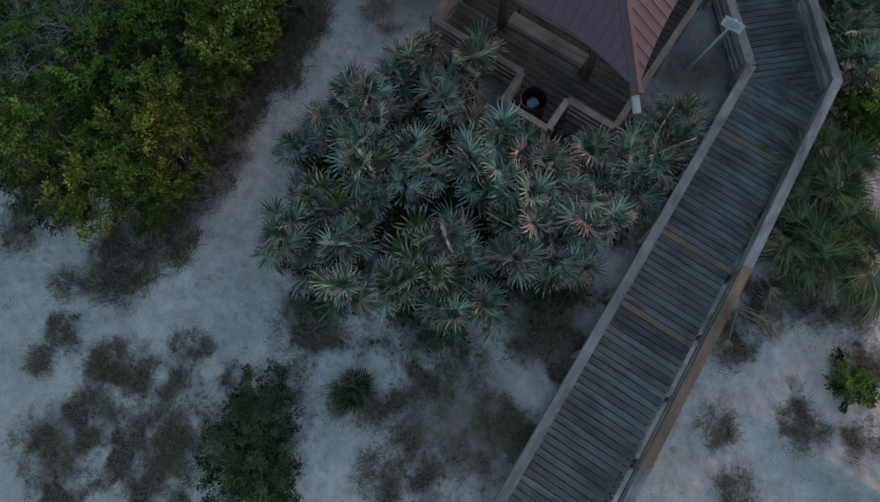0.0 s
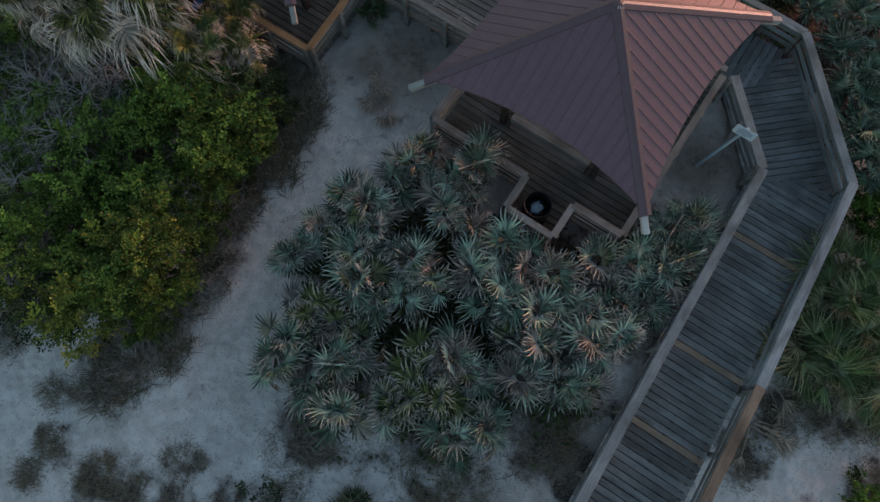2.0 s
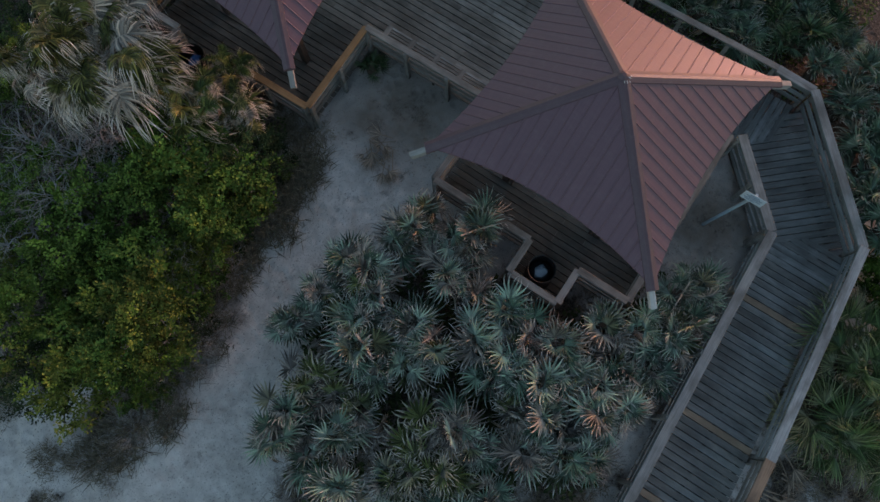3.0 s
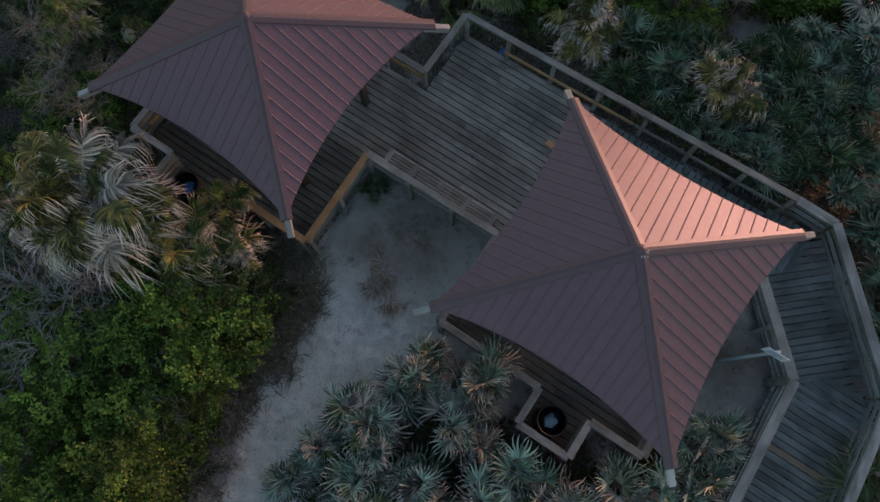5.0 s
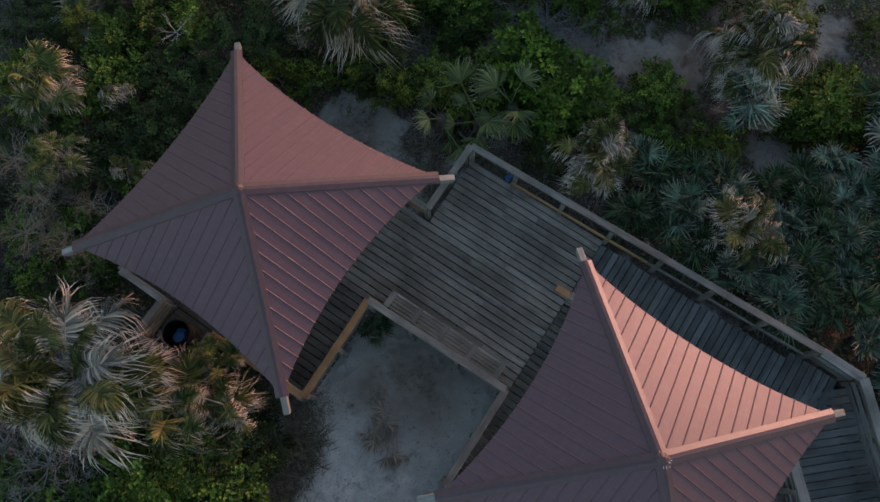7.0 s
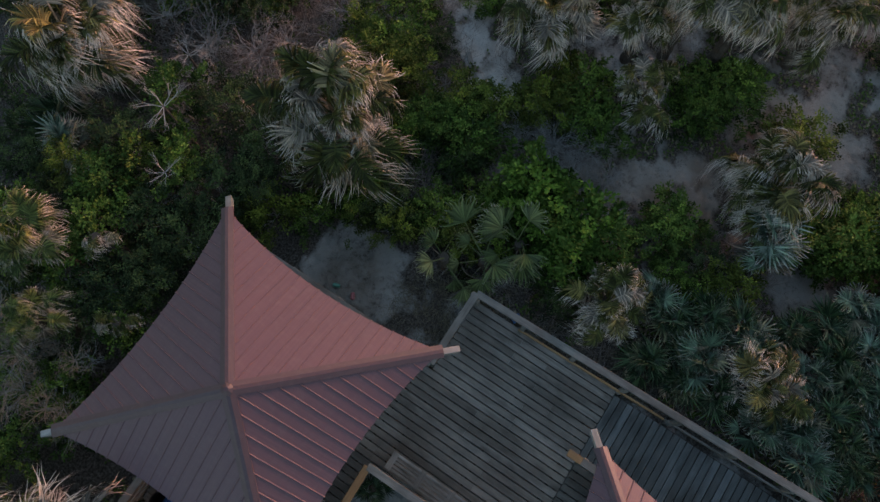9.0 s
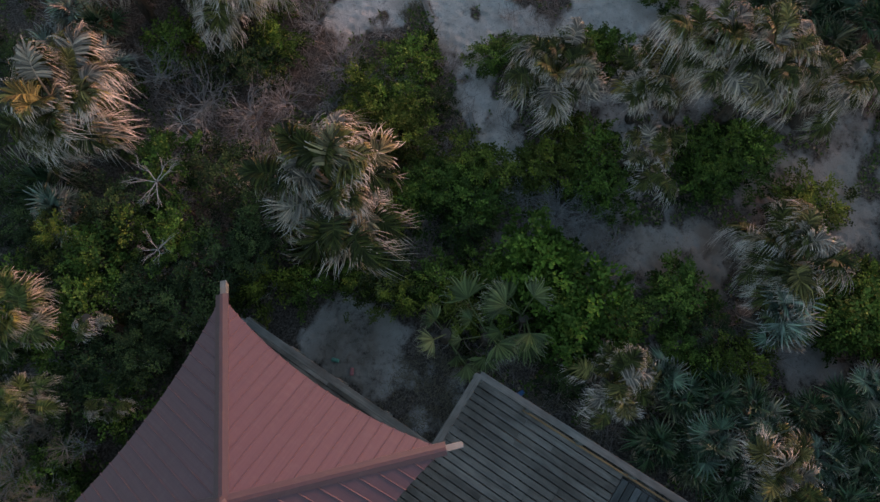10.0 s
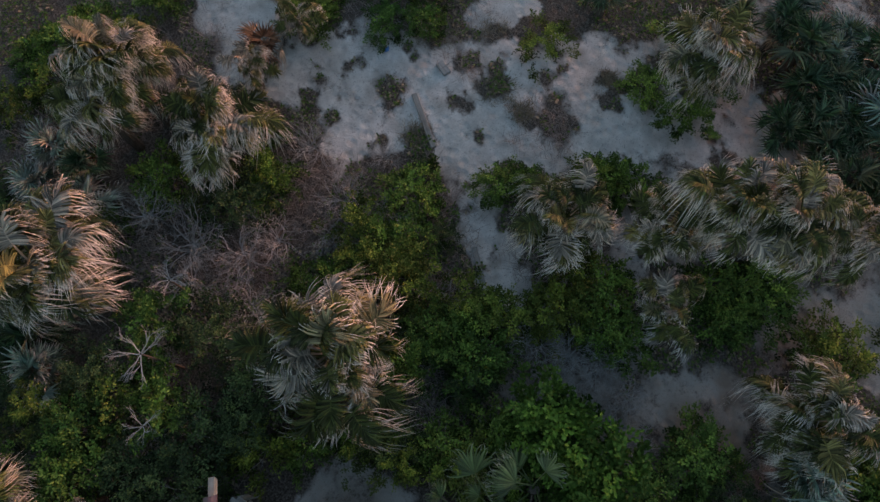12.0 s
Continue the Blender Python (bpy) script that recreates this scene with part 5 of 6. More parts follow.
# x, y, top of the low green shrubs round the open sand
OUTER = [(-18.1, -9.3, -0.1), (-18.2, -5.35, -0.1), (-15.7, -6.0, 0.4), (-15.4, -6.5, 0.3), (-12.9, -9.75, 0.3), (-12.0, -9.2, 0.5), (-11.4, -9.5, 0.5), (-11.0, -12.8, 0.5),
         (-11.4, -12.7, 0.4), (-12.3, -5.6, 0.4), (-12.0, -5.9, 0.3), (-12.5, -5.05, 0.4), (-11.1, -7.05, 0.3), (-10.5, -7.25, 0.4), (-11.6, -10.3, 0.5), (-14.6, -3.0, 0.2), (-15.1, -2.45, 0.1)]
OUTER += [(-13.15, -5.6, 0.3), (-13.3, -5.0, 0.3), (-14.1, -2.6, 0.1), (-14.75, -1.8, 0.0), (-12.65, -4.1, 0.3), (-12.4, -4.5, 0.3), (-11.4, -7.3, 0.3), (-14.2, -8.3, -0.1), (-15.3, -2.1, 0.0)]
OUTER += [(-11.4, -1.7, 0.2), (-11.1, -1.8, 0.2), (-14.9, -0.2, 0.1), (-14.5, -0.3, 0.0), (-19.9, -6.4, 0.1), (-18.3, -6.6, -0.2), (-15.6, -14.5, 0.0), (-16.5, -13.0, -0.2), (-11.0, -19.5, 0.5), (-11.6, -19.1, 0.4),
          (-12.1, -19.0, 0.4), (-10.6, -18.7, 0.5), (-12.6, -18.0, 0.2), (-9.6, -18.8, 0.6), (-10.4, -7.6, 0.5), (-11.6, -6.5, 0.3), (-19.6, -5.2, 0.1), (-12.5, 0.9, 0.3), (-12.7, 1.75, 0.5), (-13.3, 1.9, 0.3), (-11.8, -14.8, 0.5), (-10.0, -14.6, 0.6)]
for x, y, top in OUTER:
    bush(x, y, top, rng.uniform(0.65, 0.95), rng.choice(("green", "yellow", "green", "green")))
for x, y, top, size, tone in ((-10.75, 0.05, 0.6, 0.75, "yellow"), (-10.3, -0.35, 0.5, 0.6, "yellow"), (-12.9, 1.5, 0.6, 1.0, "green"), (-13.5, 2.3, 0.5, 0.9, "green"), (-10.9, -0.7, 0.3, 0.6, "dark")):
    bush(x, y, top, size, tone)
DUNE = [(7.3, 0.6), (7.9, 0.9), (8.2, 1.5), (8.8, 1.5), (8.5, 0.7), (0.3, 10.3), (-4.9, 7.8), (-4.8, 8.2), (-5.4, 8.0), (-10.3, -4.3), (-9.5, -4.9)]
for k, (x, y) in enumerate(DUNE):
    bush(x, y, 0.4 if k < 6 else 0.8, 0.8 if k < 5 else 0.55 if k < 6 else 0.8, "dark" if k < 5 else "lush")

TWIGS = []
for k in range(4):
    V, F = branch_lists(20 + k, 0.75, 0.95, 3, 11, 0.8, 0.009)
    TWIGS.append(from_lists("branches", V, F, TWIG_GREY))
BOUGHS = []
for k in range(3):
    V, F = branch_lists(30 + k, 0.75, 0.95, 3, 10, 1.0, 0.012)
    BOUGHS.append(from_lists("branches", V, F, TWIG_GREY))
DRY_TWIGS = []
for k in range(3):
    V, F = branch_lists(130 + k, 0.6, 1.2, 3, 13, 1.0, 0.015)
    DRY_TWIGS.append(from_lists("branches", V, F, TWIG_TAN))
CROOKED = []
for k in range(3):
    V, F = branch_lists(40 + k, 0.6, 1.25, 3, 4, 1.0, 0.036)
    CROOKED.append(from_lists("limb", V, F, TWIG_LIMB))
for x, y, h, s in ((2.4, -7.2, 2.6, 1.3), (3.2, -6.9, 2.5, 1.4), (3.9, -7.5, 2.4, 1.2), (1.7, -6.7, 2.3, 1.1), (2.7, -8.1, 2.5, 1.3), (1.3, -8.2, 2.3, 1.1)):
    b = base_empty("bare_shrub", pose(x, y, floor_z(x, y) - 0.03, 0, 0, rng.uniform(0, 360)), "bleached grey shrub with crooked bare limbs", "shrub", "bare shrubs")
    put_mesh("limb", rng.choice(CROOKED), b, Matrix.Translation((0, 0, h - 0.9 * s)) @ Matrix.Diagonal((1.25 * s, 1.25 * s, 0.9 * s, 1)))
    put_mesh("trunk", stem_mesh("trunk", h - 0.88 * s, 0.05, 0.04, 7), b)
# x, y, top, size of the bare shrubs
BARE_PATH = [(2.3, -7.3, 2.7, 1.3), (3.2, -7.0, 2.6, 1.1), (1.7, -7.2, 2.6, 1.0), (2.6, -8.3, 2.6, 1.4), (2.2, -6.5, 2.3, 0.8), (4.5, -7.2, 2.2, 0.8), (2.1, -5.0, 1.7, 0.6), (3.6, -7.8, 2.5, 1.1), (3.2, -4.6, 1.5, 0.6), (1.0, -4.2, 0.7, 0.9), (2.5, -4.0, 0.7, 1.0), (3.9, -3.5, 0.7, 1.0), (5.0, -3.2, 0.6, 0.9), (6.2, -3.4, 0.5, 0.9), (7.1, -3.6, 0.4, 0.8), (2.9, -4.4, 1.8, 0.8), (2.6, -3.8, 0.8, 0.9), (3.3, -3.1, 0.6, 0.8), (4.2, -2.8, 0.6, 0.8)]
BARE_THICKET = [(-12.7, -12.5, 0.7, 1.2), (-12.0, -11.0, 0.7, 1.2), (-9.2, -13.1, 1.6, 1.5), (-9.1, -14.3, 1.3, 1.2), (-13.4, -11.0, 0.3, 0.8), (-9.6, -12.0, 1.5, 1.4), (-8.5, -12.4, 1.3, 1.2), (-10.3, -11.6, 1.2, 1.2), ]
BARE_BEHIND = [(-11.1, -10.8, 0.5, 1.0), (-11.3, -10.0, 0.5, 0.9), (-6.8, -11.7, 1.6, 0.8), (-5.7, -10.9, 1.4, 0.8), (-1.7, -11.1, 1.8, 1.1), (-1.0, -10.5, 1.7, 0.9), (-2.8, -11.4, 1.8, 0.9), (-6.4, -14.6, 0.6, 0.9), (-8.8, -11.0, 0.9, 1.0), (-1.5, -11.05, 2.4, 1.0), (-0.75, -10.8, 2.3, 1.0), (-0.95, -10.0, 2.1, 0.9), (-1.8, -12.0, 2.4, 1.0), (-1.95, -10.1, 2.0, 0.7)]
BARE_NORTH = [(-6.8, -12.0, 1.6, 1.0), (-6.1, -11.0, 1.4, 0.96), (-12.0, -9.8, 0.7, 1.0), (-11.7, -4.9, 0.8, 1.2), (-11.0, -3.4, 0.7, 1.1), (-11.5, -5.7, 0.7, 1.0), (-11.3, -7.8, 0.6, 0.8), (-8.3, -9.9, 1.1, 1.0), (-10.6, -3.0, 0.7, 1.0), (-10.7, -4.2, 0.8, 1.1), (-11.9, -4.3, 0.6, 1.1), (-10.9, -4.8, 0.6, 0.9), (-11.6, -3.5, 0.5, 0.8), (-0.9, -9.6, 1.6, 0.8), (-12.4, -4.9, 0.4, 0.8)]
BARE_SHRUBS = BARE_PATH + BARE_THICKET + BARE_BEHIND + BARE_NORTH
for x, y, h, s in BARE_SHRUBS:
    z = floor_z(x, y)
    h = max(h, 1.6) if y < -9.4 and -10 < x < 0 else h
    b = base_empty("bare_shrub", pose(x, y, z - 0.03, 0, 0, rng.uniform(0, 360)), "leafless grey-brown shrub of tangled twigs", "shrub", "bare shrubs")
    lift = max(0.0, h - z - 0.95 * s)
    put_mesh("twig_tangle", rng.choice(DRY_TWIGS if -2.5 < x < 0 and y < -9.5 else BOUGHS if (x > 1 and y < -4.9) or s > 0.95 else TWIGS), b, Matrix.Translation((0, 0, lift)) @ Matrix.Diagonal((s, s, 0.85 * s, 1)))
    put_mesh("twig_tangle", rng.choice(TWIGS), b, pose(0.1, 0.1, lift * 0.7, 0, 0, 77) @ Matrix.Diagonal((s * 0.9, s * 0.9, 0.8 * s, 1)))
    if lift > 0.2:
        put_mesh("stem_tangle", rng.choice(STEMS), b, Matrix.Diagonal((0.45 * s, 0.45 * s, (lift + 0.3) / 1.1, 1)))


for k, (x, y, h, s) in enumerate(((-6.95, -11.65, 2.7, 1.0), (-5.9, -10.95, 2.1, 0.7), (-8.3, -12.4, 2.0, 0.8))):
    V, F = branch_lists(140 + k, 0.6, 1.1, 3, 6, 0.55, 0.011)
    b = base_empty("dead_branch", pose(x, y, floor_z(x, y) - 0.03, 0, 0, 70 * k), "bleached bare branch standing out of the thicket", "branch", "dead branches")
    put_mesh("limb", from_lists("limb", V, F, TWIG_PALE), b, Matrix.Translation((0, 0, h - 0.6 * s)) @ Matrix.Diagonal((1.1 * s, 1.1 * s, 0.7 * s, 1)))
    put_mesh("trunk", stem_mesh("trunk", h - 0.58 * s, 0.03, 0.016, 9 + k), b)


# smaller shrubs and bare twigs that fill the thicket
filler = random.Random(77)
kept = []
TAKEN = [(x, y) for x, y, _, _ in PALMS] + NORTH + REMOTE + [(x + d, y + e) for x, y, _, _ in BARE_SHRUBS for d, e in ((0, 0), (0.5, 0), (-0.5, 0), (0, 0.5), (0, -0.5))]
while len(kept) < 170:
    x, y = filler.uniform(-19, 6), filler.uniform(-19, 2)
    if -8.0 < x < -0.2 and -9.3 < y:
        continue
    if x > -7.2 and y > -4.6:
        continue
    if litter_at(np.array([x]), np.array([y]))[0] < 0.6 or min(math.dist((x, y), q) for q in TAKEN) < 0.55:
        continue
    if min(math.dist((x, y), (a, b)) - r for a, b, r in BARE_A) < 0.3:
        continue
    kept.append((x, y))
    TAKEN.append((x, y))
    if len(kept) % 4 == 0:
        z, s = floor_z(x, y), filler.uniform(0.45, 0.8)
        b = base_empty("bare_shrub", pose(x, y, z - 0.03, 0, 0, filler.uniform(0, 360)), "leafless grey-brown shrub of tangled twigs", "shrub", "bare shrubs")
        put_mesh("twig_tangle", filler.choice(TWIGS), b, Matrix.Diagonal((s, s, filler.uniform(0.5, 0.9), 1)))
    else:
        shade = x > -8 and y < -9.5 and x < 0
        bush(x, y, floor_z(x, y) + filler.uniform(0.4, 0.9) + (0.8 if x > 0 else 0), filler.uniform(0.4, 0.7), "dark" if shade else filler.choice(("green", "green", "yellow", "dark", "green")))


# ---------------------------------------------------------------- undergrowth, dry grass, fallen fronds
def grass_stuff(name, material, seed, spots, tufts, blades, length, label, wide=0.0045):
    r = np.random.RandomState(seed)
    V, F = [], []
    for t in range(tufts):
        a, b, rad = spots[r.randint(len(spots))]
        q, w = r.uniform(0, math.tau), rad * math.sqrt(r.uniform(0, 1))
        x, y = a + w * math.cos(q), b + w * math.sin(q)
        z = floor_z(x, y)
        for k in range(blades):
            d, lean = r.uniform(0, math.tau), r.uniform(0.35, 1.4)
            L = length * r.uniform(0.5, 1.25)
            ox, oy = r.normal(0, 0.09, 2)
            hx, hy = math.cos(d) * math.sin(lean), math.sin(d) * math.sin(lean)
            hz = math.cos(lean)
            wx, wy = -math.sin(d) * wide, math.cos(d) * wide
            i = len(V)
            x0, y0 = x + ox, y + oy
            V += [(x0 - wx, y0 - wy, z - 0.01), (x0 + wx, y0 + wy, z - 0.01),
                  (x0 + hx * L * 0.55 + wx * 0.8, y0 + hy * L * 0.55 + wy * 0.8, z + hz * L * 0.55), (x0 + hx * L * 0.55 - wx * 0.8, y0 + hy * L * 0.55 - wy * 0.8, z + hz * L * 0.55),
                  (x0 + hx * L * 1.05, y0 + hy * L * 1.05, z + max(0.01, hz * L * 0.7))]
            F += [(i, i + 1, i + 2, i + 3), (i + 3, i + 2, i + 4)]
    return tagged(new(name, from_lists(name, V, F, material, None, [0.5] * len(V))), label, "grass", kind="stuff")


grass_stuff("dry_grass", GRASS_DRY, 5, LITTER_A + LITTER_B + LITTER_AND_DARK + SPECKS[::3], 2600, 26, 0.15, "tufts of dry brown grass on the sand")


FRINGE = [(0.3, -3.8, 0.5), (1.1, -3.5, 0.4), (-0.4, -3.7, 0.4), (0.7, -4.3, 0.5), (3.0, -3.6, 0.55), (3.8, -3.3, 0.5), (4.6, -3.4, 0.5), (5.6, -3.1, 0.5), (6.5, -3.4, 0.5), (7.1, -3.7, 0.4), (1.9, -3.9, 0.5), (2.5, -3.8, 0.5), (2.7, -4.6, 0.5)]
grass_stuff("dry_thicket_grass", GRASS_DRY, 15, FRINGE, 300, 22, 0.36, "tall dry brown grass along the edge of the thicket", 0.008)


def undergrowth(name, material, seed, count, box, height, leaf, label):
    r = np.random.RandomState(seed)
    x = r.uniform(box[0], box[1], count)
    y = r.uniform(box[2], box[3], count)
    keep = litter_at(x, y) > 0.62
    keep &= ~((x > -7.6) & (x < -1.0) & (y > -9.0) & (y < -3.9)) & ~((x > -7.6) & (y > -4.6))
    keep &= (fractal(x, y, 0.9, 44) > 0.42) & ~((x > -1.2) & (y > -4.6))
    x, y = x[keep], y[keep]
    z = ground_z(x, y) + height * fractal(x, y, 1.7, 47) * r.uniform(0, 1, len(x))
    V, F = [], []
    for k in range(len(x)):
        d = r.uniform(0, math.tau)
        L, W, up = leaf * r.uniform(0.6, 1.4), leaf * r.uniform(0.25, 0.4), r.uniform(-0.2, 0.6)
        cx, cy = math.cos(d), math.sin(d)
        i = len(V)
        V += [(x[k], y[k], z[k]), (x[k] + cx * L * 0.5 - cy * W, y[k] + cy * L * 0.5 + cx * W, z[k] + up * L * 0.5 + 0.01), (x[k] + cx * L, y[k] + cy * L, z[k] + up * L),
              (x[k] + cx * L * 0.5 + cy * W, y[k] + cy * L * 0.5 - cx * W, z[k] + up * L * 0.5 + 0.01)]
        F += [(i, i + 1, i + 2), (i, i + 2, i + 3)]
    # green undergrowth is held near the dark end of the shrub tone
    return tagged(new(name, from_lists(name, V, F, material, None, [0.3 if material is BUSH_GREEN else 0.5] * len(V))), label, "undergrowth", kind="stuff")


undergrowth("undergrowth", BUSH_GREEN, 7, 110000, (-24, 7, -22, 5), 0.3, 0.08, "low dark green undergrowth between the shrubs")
def grove_floor():
    r = np.random.RandomState(17)
    heads = np.array(GROVE)[r.randint(len(GROVE), size=20000)]
    x, y = (heads + r.normal(0, 0.35, heads.shape)).T
    keep = (litter_at(x, y) > 0.5) & (y < 5.0) & ~((x < -1.0) & (y < 3.6)) & ~((x < -0.4) & (y > 1.1) & (y < 2.6))
    x, y = x[keep], y[keep]
    z = ground_z(x, y) + r.uniform(0.0, 0.3, len(x))
    V, F = [], []
    for k in range(len(x)):
        d, L = r.uniform(0, math.tau), r.uniform(0.08, 0.17)
        W, up = L * 0.3, r.uniform(-0.2, 0.6)
        cx, cy, i = math.cos(d), math.sin(d), len(V)
        V += [(x[k], y[k], z[k]), (x[k] + cx * L * 0.5 - cy * W, y[k] + cy * L * 0.5 + cx * W, z[k] + up * L * 0.5), (x[k] + cx * L, y[k] + cy * L, z[k] + up * L), (x[k] + cx * L * 0.5 + cy * W, y[k] + cy * L * 0.5 - cx * W, z[k] + up * L * 0.5)]
        F += [(i, i + 1, i + 2), (i, i + 2, i + 3)]
    # leaves coloured dark to deepen the shade between the palmetto heads
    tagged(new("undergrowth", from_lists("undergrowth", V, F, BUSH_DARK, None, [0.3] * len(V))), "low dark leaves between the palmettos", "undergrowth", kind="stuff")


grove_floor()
undergrowth("fallen_leaves", GRASS_DRY, 8, 60000, (-24, 7, -22, 5), 0.08, 0.1, "fallen brown leaves on the thicket floor")

floor_spots = []
scatter = random.Random(91)
while len(floor_spots) < 130:
    x, y = scatter.uniform(-20, -7.9), scatter.uniform(-19, 3)
    if litter_at(np.array([x]), np.array([y]))[0] > 0.5:
        floor_spots.append((x, y, scatter.uniform(0.4, 0.9)))
floor_spots += [(a, b, r) for a, b, r in LITTER_A if a < 6.6]
grass_stuff("fallen_twigs", TWIG_FLOOR, 12, floor_spots, 2600, 7, 0.5, "mat of fallen grey-brown twigs on the thicket floor")

FANS_FLAT = fan_set("dead_frond", LEAF_DEAD, 4, 700, count=(14, 20), radius=(0.42, 0.58), petiole=(0.3, 0.6), spread=(25, 60), fused=0.3, droop=(0.0, 0.12), pitch=(-4, 3), fold=0.8, curl=0.6, elev=0)
pile = base_empty("brush_pile", pose(-1.55, -2.65, floor_z(-1.55, -2.65)), "low heap of dead fronds and sticks on the sand", "brush pile")
for k in range(15):
    f = rng.uniform(0.5, 0.85)
    put_mesh("dead_frond", rng.choice(FANS_FLAT), pile, pose(rng.uniform(-0.45, 0.25), rng.uniform(-0.35, 0.35), 0.07 + 0.007 * k, rng.uniform(-8, 8), rng.uniform(-4, 6), rng.gauss(30, 45)) @ Matrix.Diagonal((f, f, f * 0.6, 1)))
put_mesh("twig_tangle", TWIGS[0], pile, pose(0, 0, 0, 0, 0, 30) @ Matrix.Diagonal((0.6, 0.6, 0.25, 1)))
skirt = base_empty("fallen_fronds", pose(-0.3, 7.75, floor_z(-0.3, 7.75)), "heap of dead tan fronds beside the ramp", "dead fronds")
for k in range(12):
    put_mesh("dead_frond", rng.choice(FANS_FLAT), skirt, pose(rng.uniform(-0.6, 0.7), rng.uniform(-0.15, 0.35), 0.08 + 0.015 * k, rng.uniform(-8, 8), rng.uniform(-2, 8), rng.gauss(70, 40)) @ Matrix.Diagonal((1.0, 1.0, 0.6, 1)))


# ---------------------------------------------------------------- deck boards, last
BOARD, GAP = 0.132, 0.018


def board_run(parent, a, b, z, material):
    """One board from a to b in plan."""
    ob = beam("plank", (a[0], a[1], z - 0.019), (b[0], b[1], z - 0.019), BOARD, 0.038, material, parent, 0)
    return ob


def deck_along_y(name, label, x0, x1, spans, joints=(), material=WOOD_DECK):
    """Boards that run along y, side by side from x0 to x1; spans(x) gives the y stretches."""
    d = base_empty(name, pose(0, 0, 0), label, "deck", "", "structure")
    r = random.Random(len(name))
    n = int((x1 - x0) / (BOARD + GAP))
    for k in range(n):
        x = x0 + (k + 0.5) * (x1 - x0) / n
        for y0, y1 in spans(x):
            cuts = [y0] + sorted(y for y in (r.choice(joints) if joints else ()) if y0 + 0.3 < y < y1 - 0.3) + [y1]
            for p, q in zip(cuts, cuts[1:]):
                board_run(d, (x + r.uniform(-0.002, 0.002), p + 0.003), (x, q - 0.003), DECK_Z + r.uniform(-0.004, 0.003), material)
    return d


deck_along_y("deck_wide", "weathered grey deck boards running from the walk under the second pavilion", -7.4, -3.52, lambda x: [(-4.34 if x < -5.7 else -8.8, -0.98)], ((-2.4, -6.9), (-3.1, -5.6), (-1.9, -5.2), (-4.4,), (-6.2,)))
deck_along_y("deck_second_pavilion", "mildewed deck boards darkened for roof shade under the second pavilion", -3.52, -1.2, lambda x: [(-8.8, -4.24)], ((-6.4,), (-7.2,), (-5.6,)), WOOD_MILDEW_SHADE)
deck_along_y("deck_first_pavilion", "mildewed deck boards darkened for roof shade under the first pavilion", -5.74, -1.38, lambda x: [(-0.97 if x < -3.52 else -1.06, 3.5)], ((0.8,), (1.6,), (2.2,)), WOOD_MILDEW_SHADE)
bay = base_empty("deck_bin_bay", pose(0, 0, 0), "short deck boards under a trash drum", "deck", "", "structure")
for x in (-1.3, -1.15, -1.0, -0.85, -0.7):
    board_run(bay, (x, 1.26), (x, 2.36), DECK_Z, WOOD_MILDEW_SHADE)
bay2 = base_empty("deck_bin_bay", pose(0, 0, 0), "short deck boards under a trash drum", "deck", "", "structure")
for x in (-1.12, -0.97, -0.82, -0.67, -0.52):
    board_run(bay2, (x, -7.7), (x, -6.5), DECK_Z, WOOD_MILDEW_SHADE)

walk_deck = base_empty("deck_walk", pose(0, 0, 0), "weathered boards of the walk past the pavilion", "deck", "", "structure")
pitch = BOARD + GAP
k = 0
while -0.9 + k * pitch < 3.35:
    y = -0.9 + k * pitch
    board_run(walk_deck, (-7.3, y), (-5.78, y), DECK_Z, WOOD_WALK)
    k += 1
# boards fan round the bend between the walk and the ramp

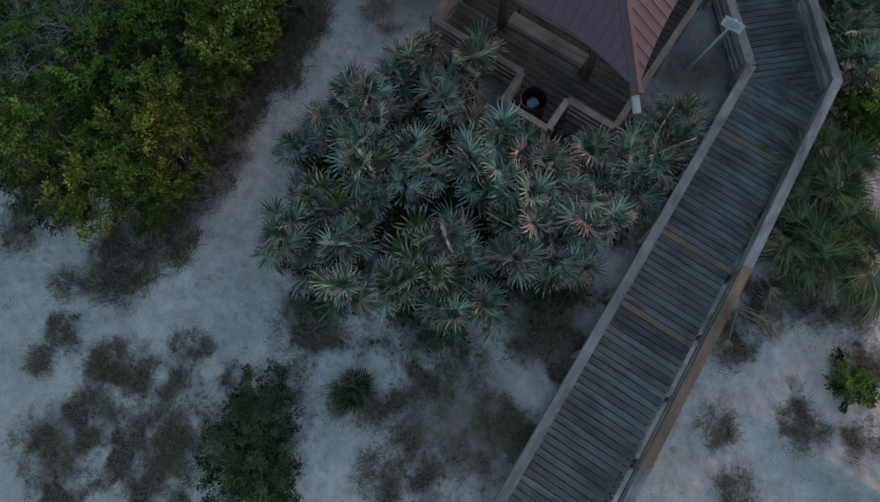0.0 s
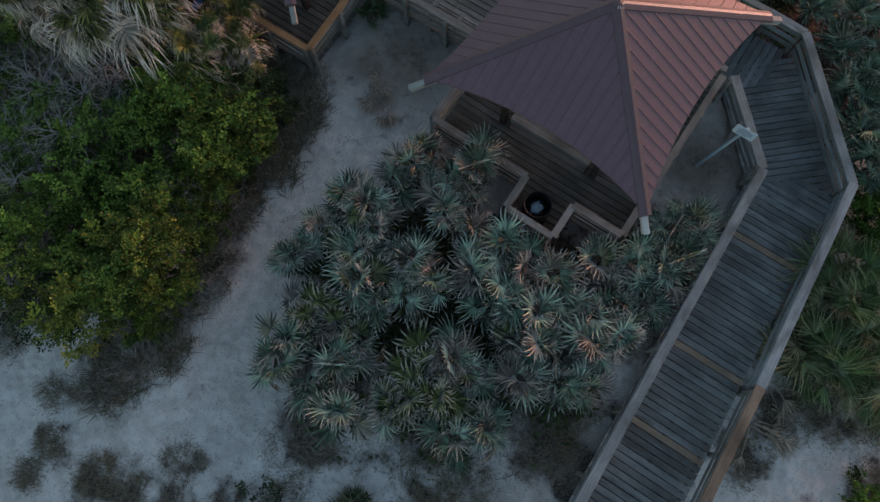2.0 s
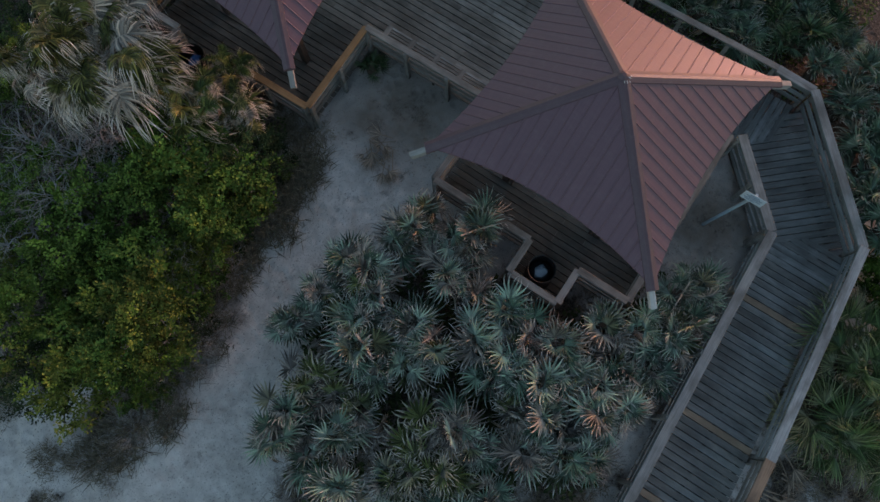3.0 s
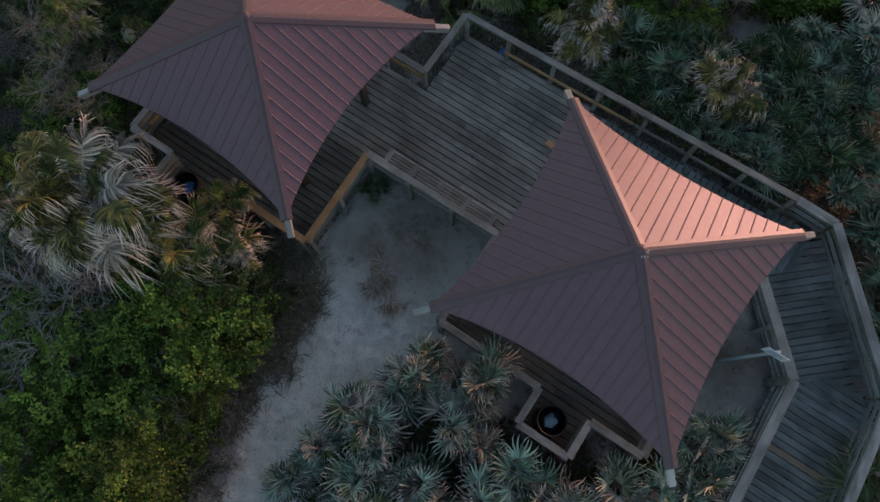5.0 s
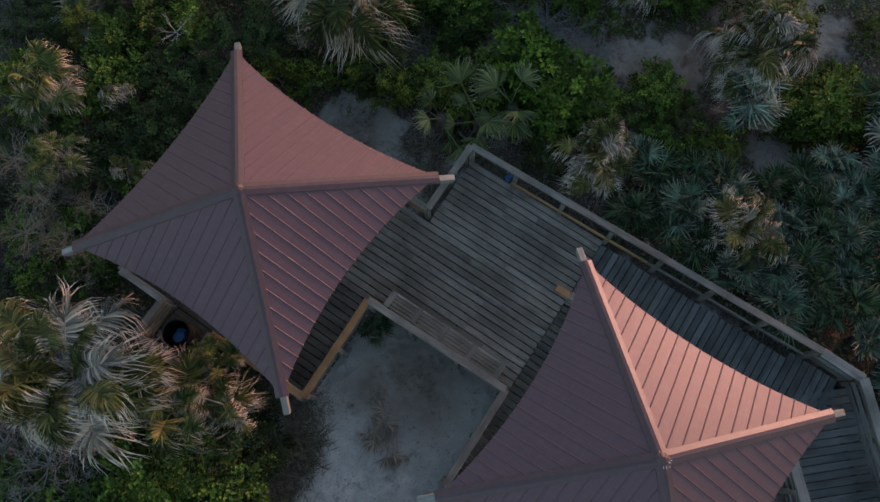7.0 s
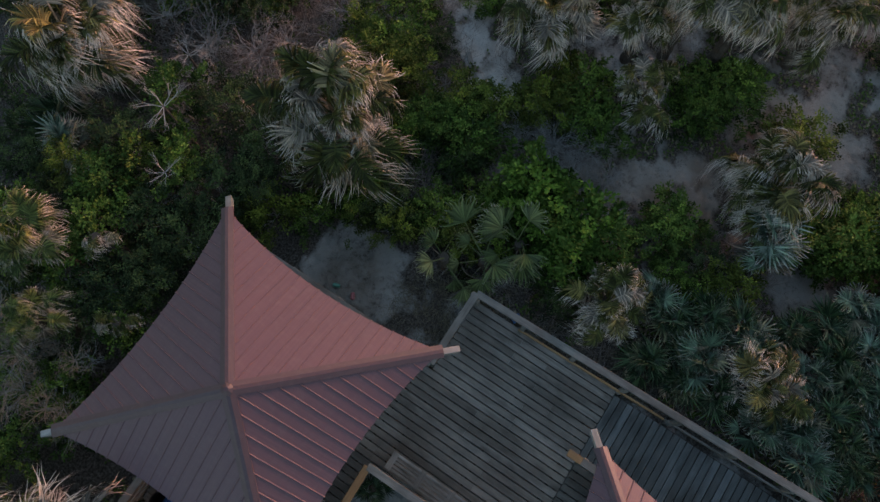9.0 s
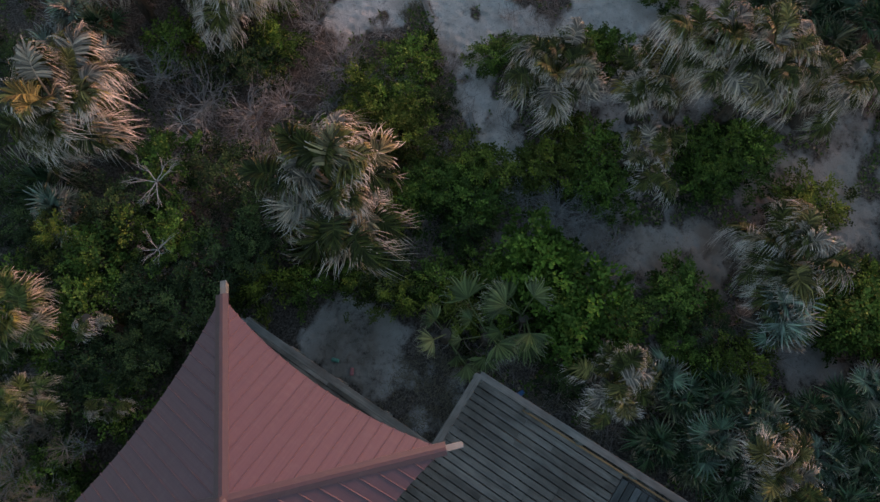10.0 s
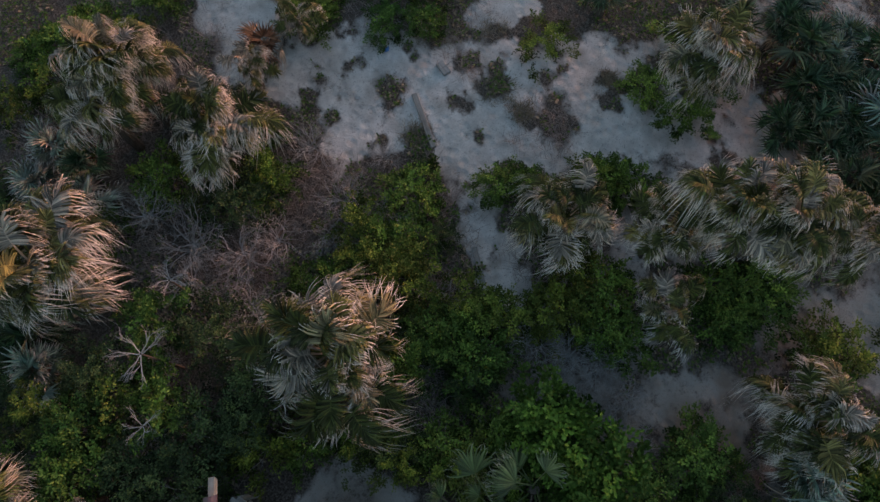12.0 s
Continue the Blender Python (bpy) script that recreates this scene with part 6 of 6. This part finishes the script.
OX, OY, UX, UY = -7.36, 4.62, 0.738, 0.675
s = 0.02
while s < 3.25:
    a = (OX + UX * s, OY + UY * s)
    board_run(walk_deck, (a[0] + UY * 1.72, a[1] - UX * 1.72), (a[0] - UY * 0.16, a[1] + UX * 0.16), DECK_Z - (0 if 0.55 < s < 2.72 else 0.007), WOOD_WALK)
    s += pitch
y = -0.9 + k * pitch
while y < 4.5:
    board_run(walk_deck, (-7.46, y), (min(-5.72, OX + (0.54 - (y - OY) * UY) / UX - 0.06), y), DECK_Z - 0.003, WOOD_WALK)
    y += pitch
ramp_deck = base_empty("boardwalk_ramp", pose(0, 0, 0), "weathered boardwalk boards with a few pale replacements", "boardwalk", "", "structure")
x, k = -4.25, 0
while x < 7.0:
    f = (x + 4.25) / 11.3
    pale = k in (8, 26, 38)
    silver = k in (13, 29, 35, 51)
    board_run(ramp_deck, (x, 5.16 + 0.36 * f), (x - 0.02, 6.9 + 0.6 * f), DECK_Z + (0.003 if k % 3 else 0), WOOD_NEWISH if pale else WOOD_COOL if silver else WOOD_WALK)
    x += pitch
    k += 1
x = -4.25 - pitch
while x > -4.95:
    board_run(ramp_deck, (x, max(5.3, OY + (2.72 - (x - OX) * UX) / UY + 0.06)), (x, 6.97 + 0.9 * min(0, x + 4.75)), DECK_Z - 0.003, WOOD_WALK)
    x -= pitch
joists = base_empty("deck_joists", pose(0, 0, 0), "dark timber joists under the decks", "joists", "", "structure")
for a, b in (((-7.4, -4.1), (-3.55, -4.1)), ((-7.4, -2.6), (-3.55, -2.6)), ((-7.4, -1.2), (-3.55, -1.2)), ((-5.7, -8.6), (-1.25, -8.6)), ((-5.7, -6.5), (-1.25, -6.5)), ((-5.7, -4.6), (-1.25, -4.6)),
             ((-5.7, -0.8), (-1.42, -0.8)), ((-5.7, 1.2), (-1.42, 1.2)), ((-5.7, 3.3), (-1.42, 3.3)), ((-4.2, 5.3), (7.0, 5.66)), ((-4.2, 6.2), (7.0, 6.5)), ((-4.6, 6.8), (6.3, 7.4)),
             ((-7.3, -0.9), (-7.3, 3.5)), ((-5.9, -0.9), (-5.9, 3.5)), ((-7.2, 4.3), (-5.0, 6.6)), ((-5.8, 3.8), (-4.3, 5.3))):
    beam("joist", (*a, DECK_Z - 0.125), (*b, DECK_Z - 0.125), 0.045, 0.16, WOOD_DARK, joists)
